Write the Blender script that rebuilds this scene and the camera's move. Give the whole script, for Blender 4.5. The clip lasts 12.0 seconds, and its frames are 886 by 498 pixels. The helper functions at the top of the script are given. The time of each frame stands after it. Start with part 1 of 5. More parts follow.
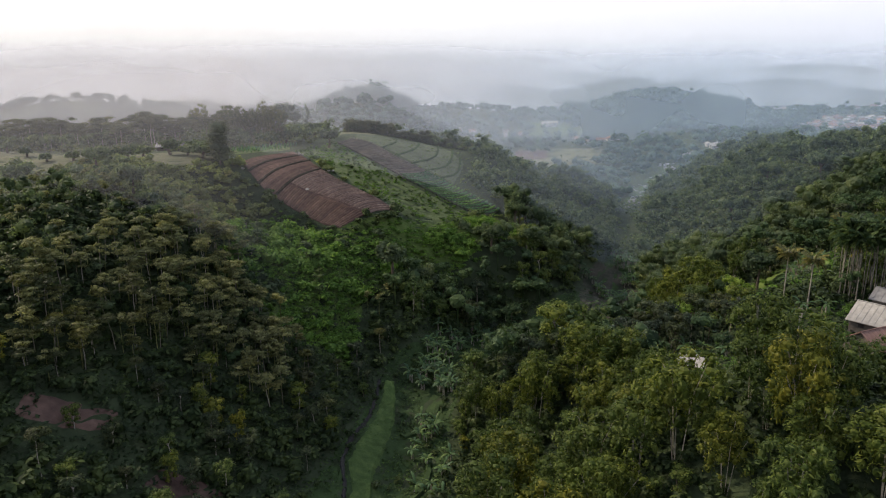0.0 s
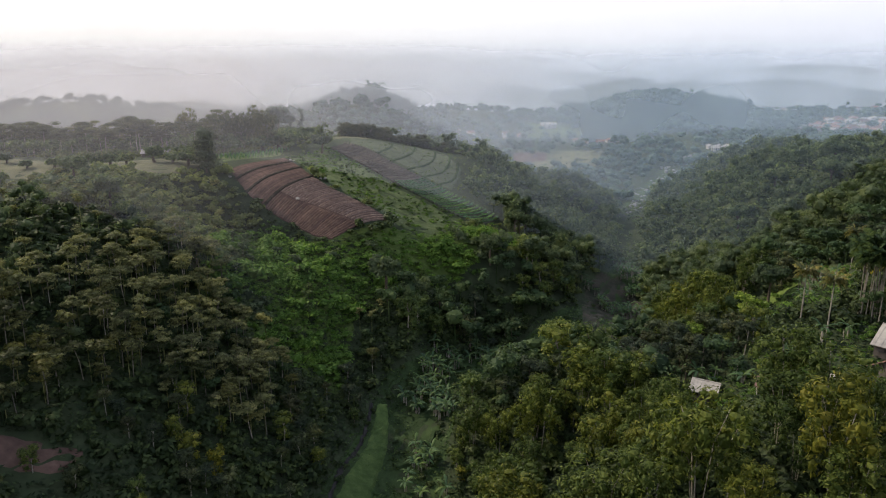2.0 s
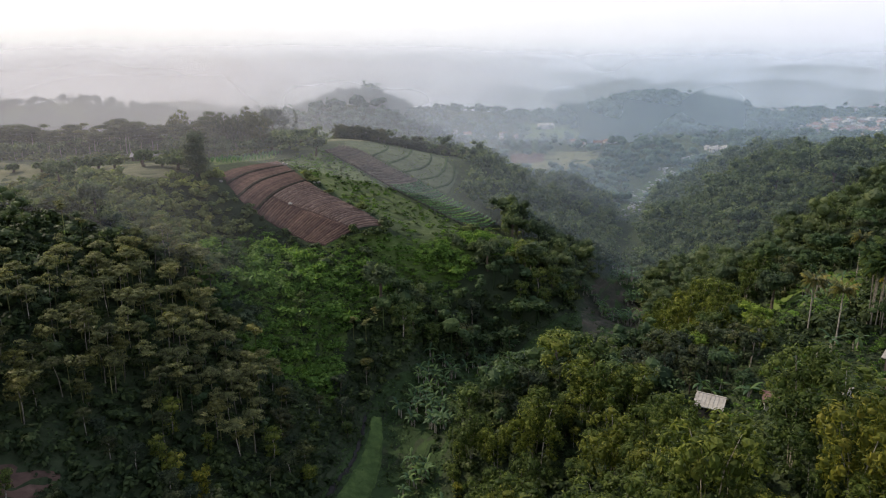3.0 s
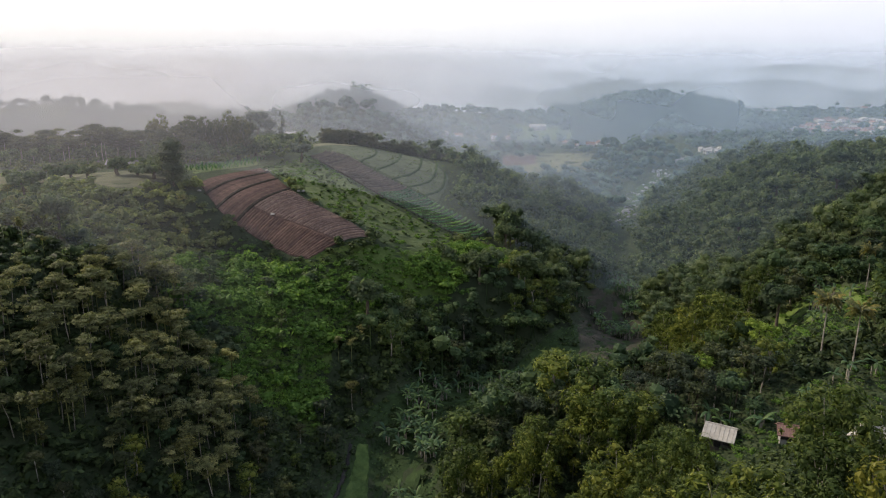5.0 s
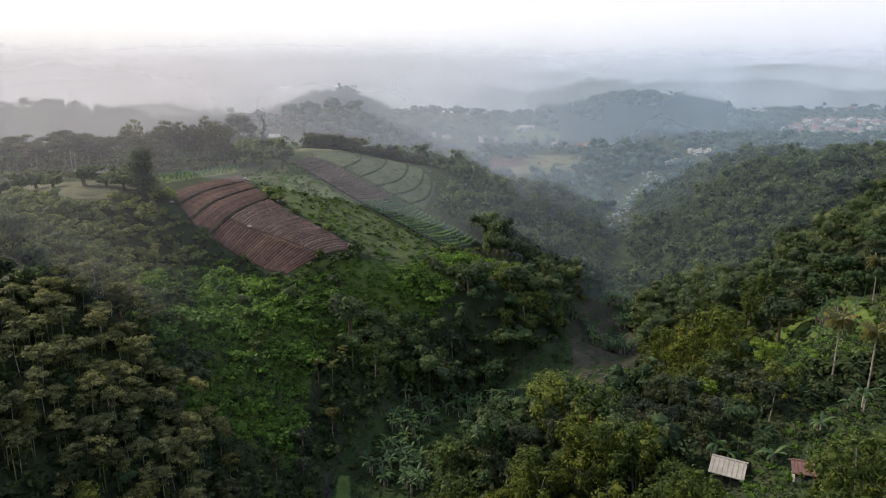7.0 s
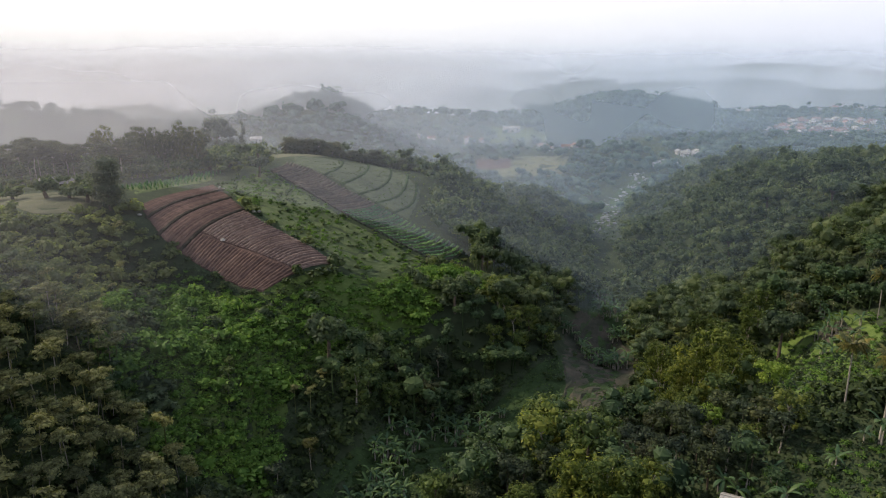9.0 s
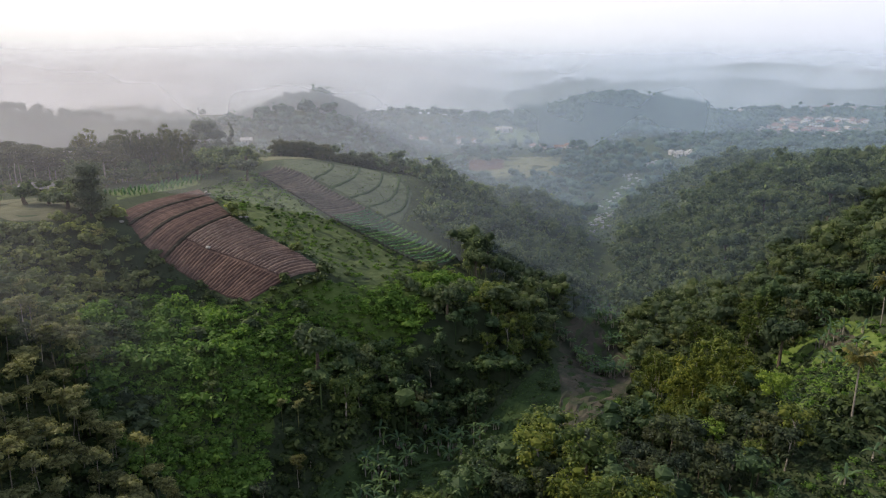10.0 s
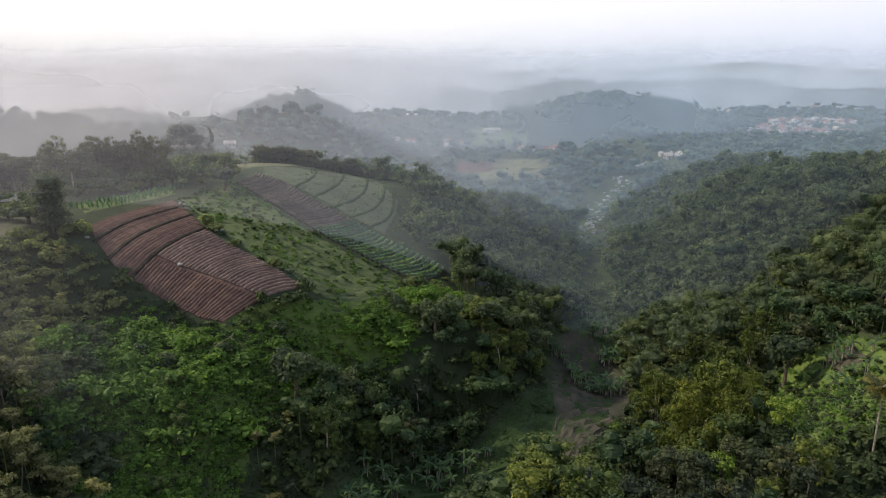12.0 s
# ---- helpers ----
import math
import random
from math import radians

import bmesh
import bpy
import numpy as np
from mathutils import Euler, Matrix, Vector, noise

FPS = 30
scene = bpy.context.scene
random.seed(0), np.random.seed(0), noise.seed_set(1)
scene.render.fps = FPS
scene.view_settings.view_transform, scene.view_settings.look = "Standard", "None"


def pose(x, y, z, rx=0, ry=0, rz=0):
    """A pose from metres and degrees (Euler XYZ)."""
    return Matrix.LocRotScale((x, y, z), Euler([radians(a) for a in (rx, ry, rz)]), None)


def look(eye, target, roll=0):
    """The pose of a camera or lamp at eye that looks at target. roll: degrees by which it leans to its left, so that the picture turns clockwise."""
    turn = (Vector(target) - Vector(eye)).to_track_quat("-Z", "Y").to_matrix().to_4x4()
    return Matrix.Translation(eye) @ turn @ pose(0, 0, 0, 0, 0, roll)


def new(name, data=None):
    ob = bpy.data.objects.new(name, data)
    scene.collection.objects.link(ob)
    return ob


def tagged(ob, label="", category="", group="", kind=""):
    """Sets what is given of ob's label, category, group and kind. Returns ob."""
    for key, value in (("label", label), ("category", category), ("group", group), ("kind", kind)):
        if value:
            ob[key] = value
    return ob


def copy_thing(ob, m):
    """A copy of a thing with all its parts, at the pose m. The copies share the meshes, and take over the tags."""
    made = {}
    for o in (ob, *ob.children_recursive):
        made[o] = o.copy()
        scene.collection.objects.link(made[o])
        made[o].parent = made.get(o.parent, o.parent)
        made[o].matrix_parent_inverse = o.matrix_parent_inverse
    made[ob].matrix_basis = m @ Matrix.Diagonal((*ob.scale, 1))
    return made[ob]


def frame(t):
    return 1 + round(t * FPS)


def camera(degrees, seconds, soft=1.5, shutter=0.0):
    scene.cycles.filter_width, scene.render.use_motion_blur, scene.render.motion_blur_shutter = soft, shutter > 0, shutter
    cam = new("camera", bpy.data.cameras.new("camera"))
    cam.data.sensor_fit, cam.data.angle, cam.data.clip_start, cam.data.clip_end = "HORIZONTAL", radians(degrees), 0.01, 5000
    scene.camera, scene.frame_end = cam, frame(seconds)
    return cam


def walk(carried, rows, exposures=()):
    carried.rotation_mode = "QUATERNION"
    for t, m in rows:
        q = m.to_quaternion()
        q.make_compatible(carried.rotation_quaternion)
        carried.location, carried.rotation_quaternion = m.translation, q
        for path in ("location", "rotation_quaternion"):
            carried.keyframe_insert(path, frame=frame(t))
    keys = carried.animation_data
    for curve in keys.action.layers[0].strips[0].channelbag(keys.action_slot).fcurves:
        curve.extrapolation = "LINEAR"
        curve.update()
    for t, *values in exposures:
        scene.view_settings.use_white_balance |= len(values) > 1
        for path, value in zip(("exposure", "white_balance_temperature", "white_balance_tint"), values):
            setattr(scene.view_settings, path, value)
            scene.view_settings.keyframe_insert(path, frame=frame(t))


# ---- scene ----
cam = camera(63.7, 12.0, soft=1.15)
METRES, EYE, TILT, LEAN, TURN = 55.0, 66.0, -14.7, 0.0, 0.0
ROWS = [
    (0.0, 0.0, 0.0, 0.0, -0.0, 0.0, -0.0),
    (0.5, 0.0019, 0.0394, 0.0147, -0.01, -0.01, -0.01),
    (1.0, 0.0039, 0.0789, 0.0294, -0.03, -0.01, -0.02),
    (1.5, 0.006, 0.1183, 0.0442, -0.07, -0.02, -0.01),
    (2.0, 0.0087, 0.1573, 0.0589, -0.14, -0.01, 0.01),
    (2.5, 0.0108, 0.1966, 0.0733, -0.24, -0.02, 0.02),
    (3.0, 0.0129, 0.2358, 0.0875, -0.38, -0.01, 0.07),
    (3.5, 0.0153, 0.2746, 0.1022, -0.53, -0.02, 0.11),
    (5.5, 0.024, 0.4308, 0.1588, -1.25, -0.04, 0.34),
    (6.0, 0.0268, 0.4696, 0.173, -1.48, -0.04, 0.42),
    (6.5, 0.029, 0.5083, 0.1874, -1.71, -0.07, 0.5),
    (7.0, 0.0323, 0.5469, 0.2009, -1.98, -0.05, 0.59),
    (9.0, 0.0439, 0.7023, 0.2589, -3.09, -0.11, 0.99),
    (9.5, 0.0469, 0.7413, 0.2726, -3.39, -0.12, 1.08),
    (10.0, 0.0508, 0.7802, 0.2867, -3.68, -0.14, 1.18),
    (10.5, 0.0539, 0.8194, 0.3011, -3.94, -0.15, 1.27),
    (11.0, 0.0582, 0.8579, 0.3153, -4.17, -0.15, 1.36),
    (11.5, 0.0617, 0.8973, 0.3299, -4.41, -0.16, 1.44),
    (12.0, 0.0662, 0.9367, 0.3433, -4.62, -0.16, 1.53),
]
walk(cam, [(t, pose(0, 0, EYE, TILT, LEAN, TURN) @ pose(METRES * x, METRES * y, METRES * z, 90 + pitch, roll, yaw)) for t, x, y, z, yaw, pitch, roll in ROWS])

# ---- light and air ----
def nodes_of(tree):
    tree.nodes.clear()
    def add(kind, **kw):
        n = tree.nodes.new(kind)
        for k, v in kw.items():
            n.inputs[k].default_value = v
        return n
    return add, tree.links.new


SUN_AZ, SUN_EL = -62.0, 40.0     # degrees clockwise from +y, and above the horizon
world = bpy.data.worlds.new("hazy_morning_sky")
scene.world = world
world.use_nodes = True
add, link = nodes_of(world.node_tree)
sky = add("ShaderNodeTexSky")
sky.sky_type, sky.sun_disc = "NISHITA", False
sky.sun_elevation, sky.sun_rotation = radians(SUN_EL), radians(SUN_AZ)
sky.air_density, sky.dust_density, sky.altitude = 1.0, 2.0, 600
clear = add("ShaderNodeBackground", Strength=0.075)
link(sky.outputs[0], clear.inputs[0])
# thin morning overcast: whitest towards the sun, lavender away from it and grey-blue overhead
geo = add("ShaderNodeTexCoord")
sep = add("ShaderNodeSeparateXYZ")
link(geo.outputs["Generated"], sep.inputs[0])
ramp = add("ShaderNodeValToRGB")
ramp.color_ramp.elements[0].position, ramp.color_ramp.elements[0].color = 0.0, (0.80, 0.82, 0.88, 1)
ramp.color_ramp.elements[1].position, ramp.color_ramp.elements[1].color = 1.0, (0.48, 0.55, 0.72, 1)
for at, c in ((0.03, (0.91, 0.895, 0.915, 1)), (0.075, (1.00, 0.96, 0.945, 1)), (0.30, (0.86, 0.89, 1.0, 1))):
    ramp.color_ramp.elements.new(at).color = c
link(sep.outputs[2], ramp.inputs[0])
side = add("ShaderNodeVectorMath")
side.operation = "DOT_PRODUCT"
link(geo.outputs["Generated"], side.inputs[0])
side.inputs[1].default_value = (-0.80, 0.60, 0.1)
tint = add("ShaderNodeValToRGB")
tint.color_ramp.elements[0].position, tint.color_ramp.elements[0].color = 0.0, (0.80, 0.84, 0.95, 1)
tint.color_ramp.elements[1].position, tint.color_ramp.elements[1].color = 1.0, (1.07, 1.05, 1.0, 1)
link(side.outputs["Value"], tint.inputs[0])
mul = add("ShaderNodeMix")
mul.data_type, mul.blend_type = "RGBA", "MULTIPLY"
mul.inputs[0].default_value = 1.0
link(ramp.outputs[0], mul.inputs[6])
link(tint.outputs[0], mul.inputs[7])
veil = add("ShaderNodeBackground", Strength=1.34)
link(mul.outputs[2], veil.inputs[0])
both = add("ShaderNodeMixShader")
both.inputs[0].default_value = 0.86
link(clear.outputs[0], both.inputs[1])
link(veil.outputs[0], both.inputs[2])
out = add("ShaderNodeOutputWorld")
link(both.outputs[0], out.inputs[0])

sun = new("sun", bpy.data.lights.new("sun", "SUN"))
sun.data.energy, sun.data.angle, sun.data.color = 4.2, radians(4), (1.0, 0.87, 0.70)
sun_way = Vector((math.sin(radians(SUN_AZ)) * math.cos(radians(SUN_EL)), math.cos(radians(SUN_AZ)) * math.cos(radians(SUN_EL)), math.sin(radians(SUN_EL))))
sun.matrix_world = look(sun_way * 300, (0, 0, 0))


# ---- materials ----
def material(name):
    m = bpy.data.materials.new(name)
    m.use_nodes = True
    add, link = nodes_of(m.node_tree)
    out = add("ShaderNodeOutputMaterial")
    return m, add, link, out


def ramp_of(add, stops):
    r = add("ShaderNodeValToRGB")
    els = r.color_ramp.elements
    els[0].position, els[0].color = stops[0][0], (*stops[0][1], 1)
    els[1].position, els[1].color = stops[-1][0], (*stops[-1][1], 1)
    for p, c in stops[1:-1]:
        els.new(p).color = (*c, 1)
    return r


def noise_of(add, link, scale, detail=4.0, rough=0.6, coord=None):
    n = add("ShaderNodeTexNoise", Scale=scale, Detail=detail, Roughness=rough)
    if coord is None:
        coord = add("ShaderNodeNewGeometry").outputs["Position"]
    link(coord, n.inputs["Vector"])
    return n.outputs[0]


def blend(add, link, fac, a, b, mode="MIX"):
    m = add("ShaderNodeMix")
    m.data_type, m.blend_type = "RGBA", mode
    for sock, v in ((m.inputs[0], fac), (m.inputs[6], a), (m.inputs[7], b)):
        if isinstance(v, (int, float)):
            sock.default_value = v
        elif isinstance(v, tuple):
            sock.default_value = (*v, 1)
        else:
            link(v, sock)
    return m.outputs[2]


def leafy(name, dark, mid, light, through_share=0.28, rough=0.55, old=None, calm=False):
    """Foliage: each leaf spray its own shade, each plant its own hue, and patches across the slope."""
    m, add, link, out = material(name)
    g = add("ShaderNodeNewGeometry")
    o = add("ShaderNodeObjectInfo")
    leaf = ramp_of(add, [(0.0, dark), (0.55, mid), (1.0, light)])
    link(g.outputs["Random Per Island"], leaf.inputs[0])
    patch = ramp_of(add, [(0.3, (0.62, 0.66, 0.66)), (0.5, (0.95, 0.96, 0.9)), (0.7, (1.3, 1.22, 0.92))])
    link(noise_of(add, link, 0.06, 3.0), patch.inputs[0])
    col = blend(add, link, 1.0, leaf.outputs[0], patch.outputs[0], "MULTIPLY")
    plant = ramp_of(add, [(0.0, (0.66, 0.72, 0.74)), (0.45, (1.0, 1.0, 0.94)), (0.8, (1.22, 1.1, 0.78)), (1.0, old or (1.3, 1.2, 0.8))])
    if calm:
        plant = ramp_of(add, [(0.0, (0.80, 0.83, 0.84)), (0.5, (1.0, 1.0, 1.0)), (1.0, (1.14, 1.10, 1.02))])
    link(o.outputs["Random"], plant.inputs[0])
    col = blend(add, link, 1.0, col, plant.outputs[0], "MULTIPLY")
    p = add("ShaderNodeBsdfPrincipled", Roughness=rough)
    p.inputs["Specular IOR Level"].default_value = 0.12
    link(col, p.inputs["Base Color"])
    t = add("ShaderNodeBsdfTranslucent")
    link(blend(add, link, 1.0, col, (1.18, 1.28, 0.75), "MULTIPLY"), t.inputs[0])
    mix = add("ShaderNodeMixShader")
    mix.inputs[0].default_value = through_share
    link(p.outputs[0], mix.inputs[1])
    link(t.outputs[0], mix.inputs[2])
    link(mix.outputs[0], out.inputs[0])
    return m


def plain(name, stops, scale=1.5, rough=0.85, bump=0.3, bump_scale=12.0, vary=True, metal=0.0, stretch=None):
    """A rough solid: noise-driven colour at two scales, fine relief, and a shade of its own for each object."""
    m, add, link, out = material(name)
    pos = add("ShaderNodeNewGeometry").outputs["Position"]
    if stretch:
        mp = add("ShaderNodeMapping")
        mp.inputs["Scale"].default_value = stretch
        link(pos, mp.inputs["Vector"])
        pos = mp.outputs[0]
    r = ramp_of(add, stops)
    link(noise_of(add, link, scale, 6.0, 0.65, pos), r.inputs[0])
    col = r.outputs[0]
    big = ramp_of(add, [(0.3, (0.75, 0.75, 0.76)), (0.7, (1.15, 1.13, 1.08))])
    link(noise_of(add, link, scale * 0.13, 3.0, 0.5, pos), big.inputs[0])
    col = blend(add, link, 1.0, col, big.outputs[0], "MULTIPLY")
    if vary:
        o = add("ShaderNodeObjectInfo")
        own = ramp_of(add, [(0.0, (0.78, 0.78, 0.8)), (1.0, (1.2, 1.18, 1.12))])
        link(o.outputs["Random"], own.inputs[0])
        col = blend(add, link, 1.0, col, own.outputs[0], "MULTIPLY")
    p = add("ShaderNodeBsdfPrincipled", Roughness=rough, Metallic=metal)
    p.inputs["Specular IOR Level"].default_value = 0.15 if rough > 0.8 else 0.4
    link(col, p.inputs["Base Color"])
    b = add("ShaderNodeBump", Strength=bump, Distance=0.1)
    link(noise_of(add, link, bump_scale, 5.0, 0.7, pos), b.inputs["Height"])
    link(b.outputs[0], p.inputs["Normal"])
    link(p.outputs[0], out.inputs[0])
    return m


LEAF_SENGON = leafy("feathery_leaf", (0.0289, 0.034, 0.0145), (0.0646, 0.0714, 0.0298), (0.115, 0.122, 0.051), 0.36)
LEAF_BAMBOO = leafy("bamboo_leaf", (0.024, 0.040, 0.009), (0.068, 0.096, 0.022), (0.146, 0.172, 0.048), 0.34, old=(1.75, 1.2, 0.6))
# Paled and more translucent: haze of the middle slopes is in this leaf.
LEAF_BROAD = leafy("hazed_broad_leaf", (0.05, 0.074, 0.043), (0.1, 0.134, 0.076), (0.162, 0.194, 0.112), 0.58, calm=True)
# Lighter than the near dark trees' leaf, with haze put into the colour.
LEAF_DARK = leafy("dark_leaf", (0.043, 0.056, 0.042), (0.086, 0.104, 0.074), (0.151, 0.168, 0.118), 0.38, calm=True)
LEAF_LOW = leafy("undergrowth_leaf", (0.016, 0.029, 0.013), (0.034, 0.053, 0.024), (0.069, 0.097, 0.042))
LEAF_VINE = leafy("vine_leaf", (0.052, 0.104, 0.021), (0.110, 0.196, 0.038), (0.190, 0.285, 0.066), 0.46, calm=True)
# Haze over the further ridges is put into this paler, low-contrast leaf.
LEAF_FAR = leafy("hazed_far_leaf", (0.042, 0.06, 0.037), (0.1, 0.13, 0.078), (0.18, 0.208, 0.126), 0.62, calm=True)
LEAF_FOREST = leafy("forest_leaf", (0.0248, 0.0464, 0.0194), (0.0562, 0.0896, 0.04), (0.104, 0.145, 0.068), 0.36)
LEAF_DEEP = leafy("deep_shade_leaf", (0.02, 0.029, 0.019), (0.042, 0.057, 0.035), (0.084, 0.104, 0.06), 0.32, old=(1.35, 1.05, 0.8))
SOIL_PALE = plain("pale_bed_soil", [(0.25, (0.070, 0.056, 0.044)), (0.6, (0.118, 0.098, 0.080)), (0.85, (0.175, 0.152, 0.128))], 0.9, 0.9, 0.8, 6.0)
FALLOW = plain("fallow_turf", [(0.25, (0.054, 0.070, 0.040)), (0.55, (0.085, 0.101, 0.061)), (0.85, (0.119, 0.133, 0.086))], 0.3, 0.95, 0.8, 4.0)
LEAF_GREEN = leafy("fresh_leaf", (0.037, 0.0594, 0.0168), (0.0874, 0.121, 0.0347), (0.171, 0.197, 0.0582), 0.38, old=(1.65, 1.2, 0.55))
# Olive albizia leaf again, paled to carry the haze higher on the slope.
LEAF_OLIVE = leafy("hazed_albizia_leaf", (0.076, 0.08, 0.036), (0.148, 0.152, 0.066), (0.235, 0.234, 0.108), 0.38, calm=True)
# The blue of distant haze is mixed into this teal leaf.
LEAF_LOWLAND = leafy("haze_teal_leaf", (0.045, 0.078, 0.066), (0.072, 0.112, 0.095), (0.11, 0.155, 0.13), 0.36, calm=True)
LEAF_LIME = leafy("lime_leaf", (0.10, 0.16, 0.03), (0.19, 0.27, 0.055), (0.30, 0.38, 0.09), 0.42)
# Undergrowth green lightened, so the upper slopes' haze sits in the colour.
LEAF_SLOPE = leafy("hazed_scrub_leaf", (0.084, 0.106, 0.048), (0.138, 0.164, 0.076), (0.2, 0.222, 0.11), 0.58, calm=True)
# Greyed so that the hilltop haze is part of the leaf colour.
LEAF_HAZED = leafy("haze_grey_leaf", (0.062, 0.066, 0.05), (0.098, 0.1, 0.076), (0.145, 0.144, 0.108), 0.62, calm=True)
LEAF_BANANA = leafy("banana_leaf", (0.036, 0.072, 0.034), (0.074, 0.125, 0.062), (0.14, 0.2, 0.11), 0.3, 0.4)
LEAF_PALM = leafy("palm_frond", (0.075, 0.088, 0.032), (0.15, 0.15, 0.06), (0.25, 0.21, 0.09), 0.25, 0.45)
LEAF_CROP = leafy("crop_leaf", (0.07, 0.150, 0.080), (0.11, 0.21, 0.12), (0.16, 0.27, 0.16), 0.28)
BARK_PALE = plain("pale_bark", [(0.3, (0.16, 0.14, 0.11)), (0.7, (0.42, 0.38, 0.32))], 3.0, bump_scale=9.0)
BARK_DARK = plain("dark_bark", [(0.3, (0.05, 0.04, 0.03)), (0.7, (0.16, 0.13, 0.10))], 3.0)
SOIL = plain("red_brown_soil", [(0.25, (0.076, 0.048, 0.037)), (0.55, (0.126, 0.079, 0.061)), (0.8, (0.180, 0.122, 0.095))], 0.7, 0.95, 0.8, 5.0)
SOIL_BED = plain("dry_bed_soil", [(0.25, (0.105, 0.070, 0.055)), (0.55, (0.178, 0.126, 0.102)), (0.8, (0.280, 0.225, 0.188))], 0.9, 0.9, 0.8, 6.0)
SOIL_GREY = plain("fallow_soil", [(0.25, (0.085, 0.092, 0.066)), (0.6, (0.138, 0.142, 0.106)), (0.85, (0.19, 0.188, 0.15))], 0.5, 0.95, 0.6, 5.0)
GRASS = plain("rough_grass", [(0.25, (0.048, 0.064, 0.026)), (0.5, (0.084, 0.112, 0.042)), (0.75, (0.135, 0.160, 0.064))], 0.35, 0.9, 1.0, 4.0)
MEADOW = plain("valley_grass", [(0.2, (0.015, 0.025, 0.009)), (0.5, (0.030, 0.052, 0.017)), (0.8, (0.057, 0.088, 0.029))], 0.3, 0.9, 1.0, 4.0)
PATH_GRASS = plain("trodden_grass", [(0.2, (0.026, 0.046, 0.013)), (0.5, (0.058, 0.094, 0.026)), (0.8, (0.110, 0.150, 0.048))], 0.5, 0.9, 1.0, 4.0)
HERBS = plain("low_green_herbs", [(0.2, (0.051, 0.082, 0.017)), (0.5, (0.088, 0.129, 0.030)), (0.8, (0.131, 0.178, 0.047))], 0.4, 0.9, 1.0, 4.0)
LEAF_TUFT = leafy("grass_tuft", (0.022, 0.040, 0.012), (0.046, 0.077, 0.022), (0.084, 0.126, 0.038))
STRAW = plain("dry_grass", [(0.2, (0.085, 0.090, 0.048)), (0.6, (0.136, 0.134, 0.077)), (0.85, (0.190, 0.180, 0.112))], 0.25, 0.95, 0.8, 3.0)
CLEARING = plain("trodden_earth", [(0.3, (0.022, 0.032, 0.017)), (0.5, (0.052, 0.050, 0.036)), (0.75, (0.10, 0.080, 0.062))], 0.22, 0.95, 0.8, 4.0)
STONE = plain("pale_stone", [(0.25, (0.16, 0.16, 0.155)), (0.7, (0.34, 0.34, 0.33))], 0.8, 0.8, 0.4, 6.0)
ROOF_RED = plain("clay_roof", [(0.25, (0.15, 0.088, 0.072)), (0.7, (0.27, 0.165, 0.138))], 1.2, 0.85, 0.4, 8.0)
ROOF_PALE = plain("bleached_roof_sheet", [(0.25, (0.238, 0.221, 0.191)), (0.7, (0.383, 0.361, 0.323))], 1.2, 0.6, 0.3, 8.0)
ROOF_GREY = plain("weathered_roof_sheet", [(0.25, (0.13, 0.125, 0.12)), (0.7, (0.27, 0.26, 0.25))], 1.2, 0.6, 0.3, 8.0)
TIMBER = plain("old_timber_wall", [(0.25, (0.07, 0.06, 0.05)), (0.7, (0.16, 0.14, 0.12))], 0.8, 0.9, 0.2, 6.0)
# Very dark brown that stands for the shadow along the terrace steps.
LIP_SHADOW = plain("shadow_dark_earth", [(0.3, (0.022, 0.020, 0.014)), (0.55, (0.045, 0.038, 0.027)), (0.8, (0.085, 0.066, 0.05))], 0.8, 0.95, 0.8, 5.0)
BARK_GREY = plain("grey_bark", [(0.3, (0.10, 0.09, 0.07)), (0.7, (0.27, 0.245, 0.20))], 3.0, bump_scale=9.0)
WALL = plain("limewashed_wall", [(0.25, (0.26, 0.24, 0.21)), (0.7, (0.48, 0.46, 0.42))], 0.8, 0.9, 0.2, 6.0)
# Near-black colour stands for unlit depth in doors, windows and the ditch.
DARK_GAP = plain("dark_opening", [(0.3, (0.02, 0.02, 0.02)), (0.7, (0.05, 0.045, 0.04))], 2.0)


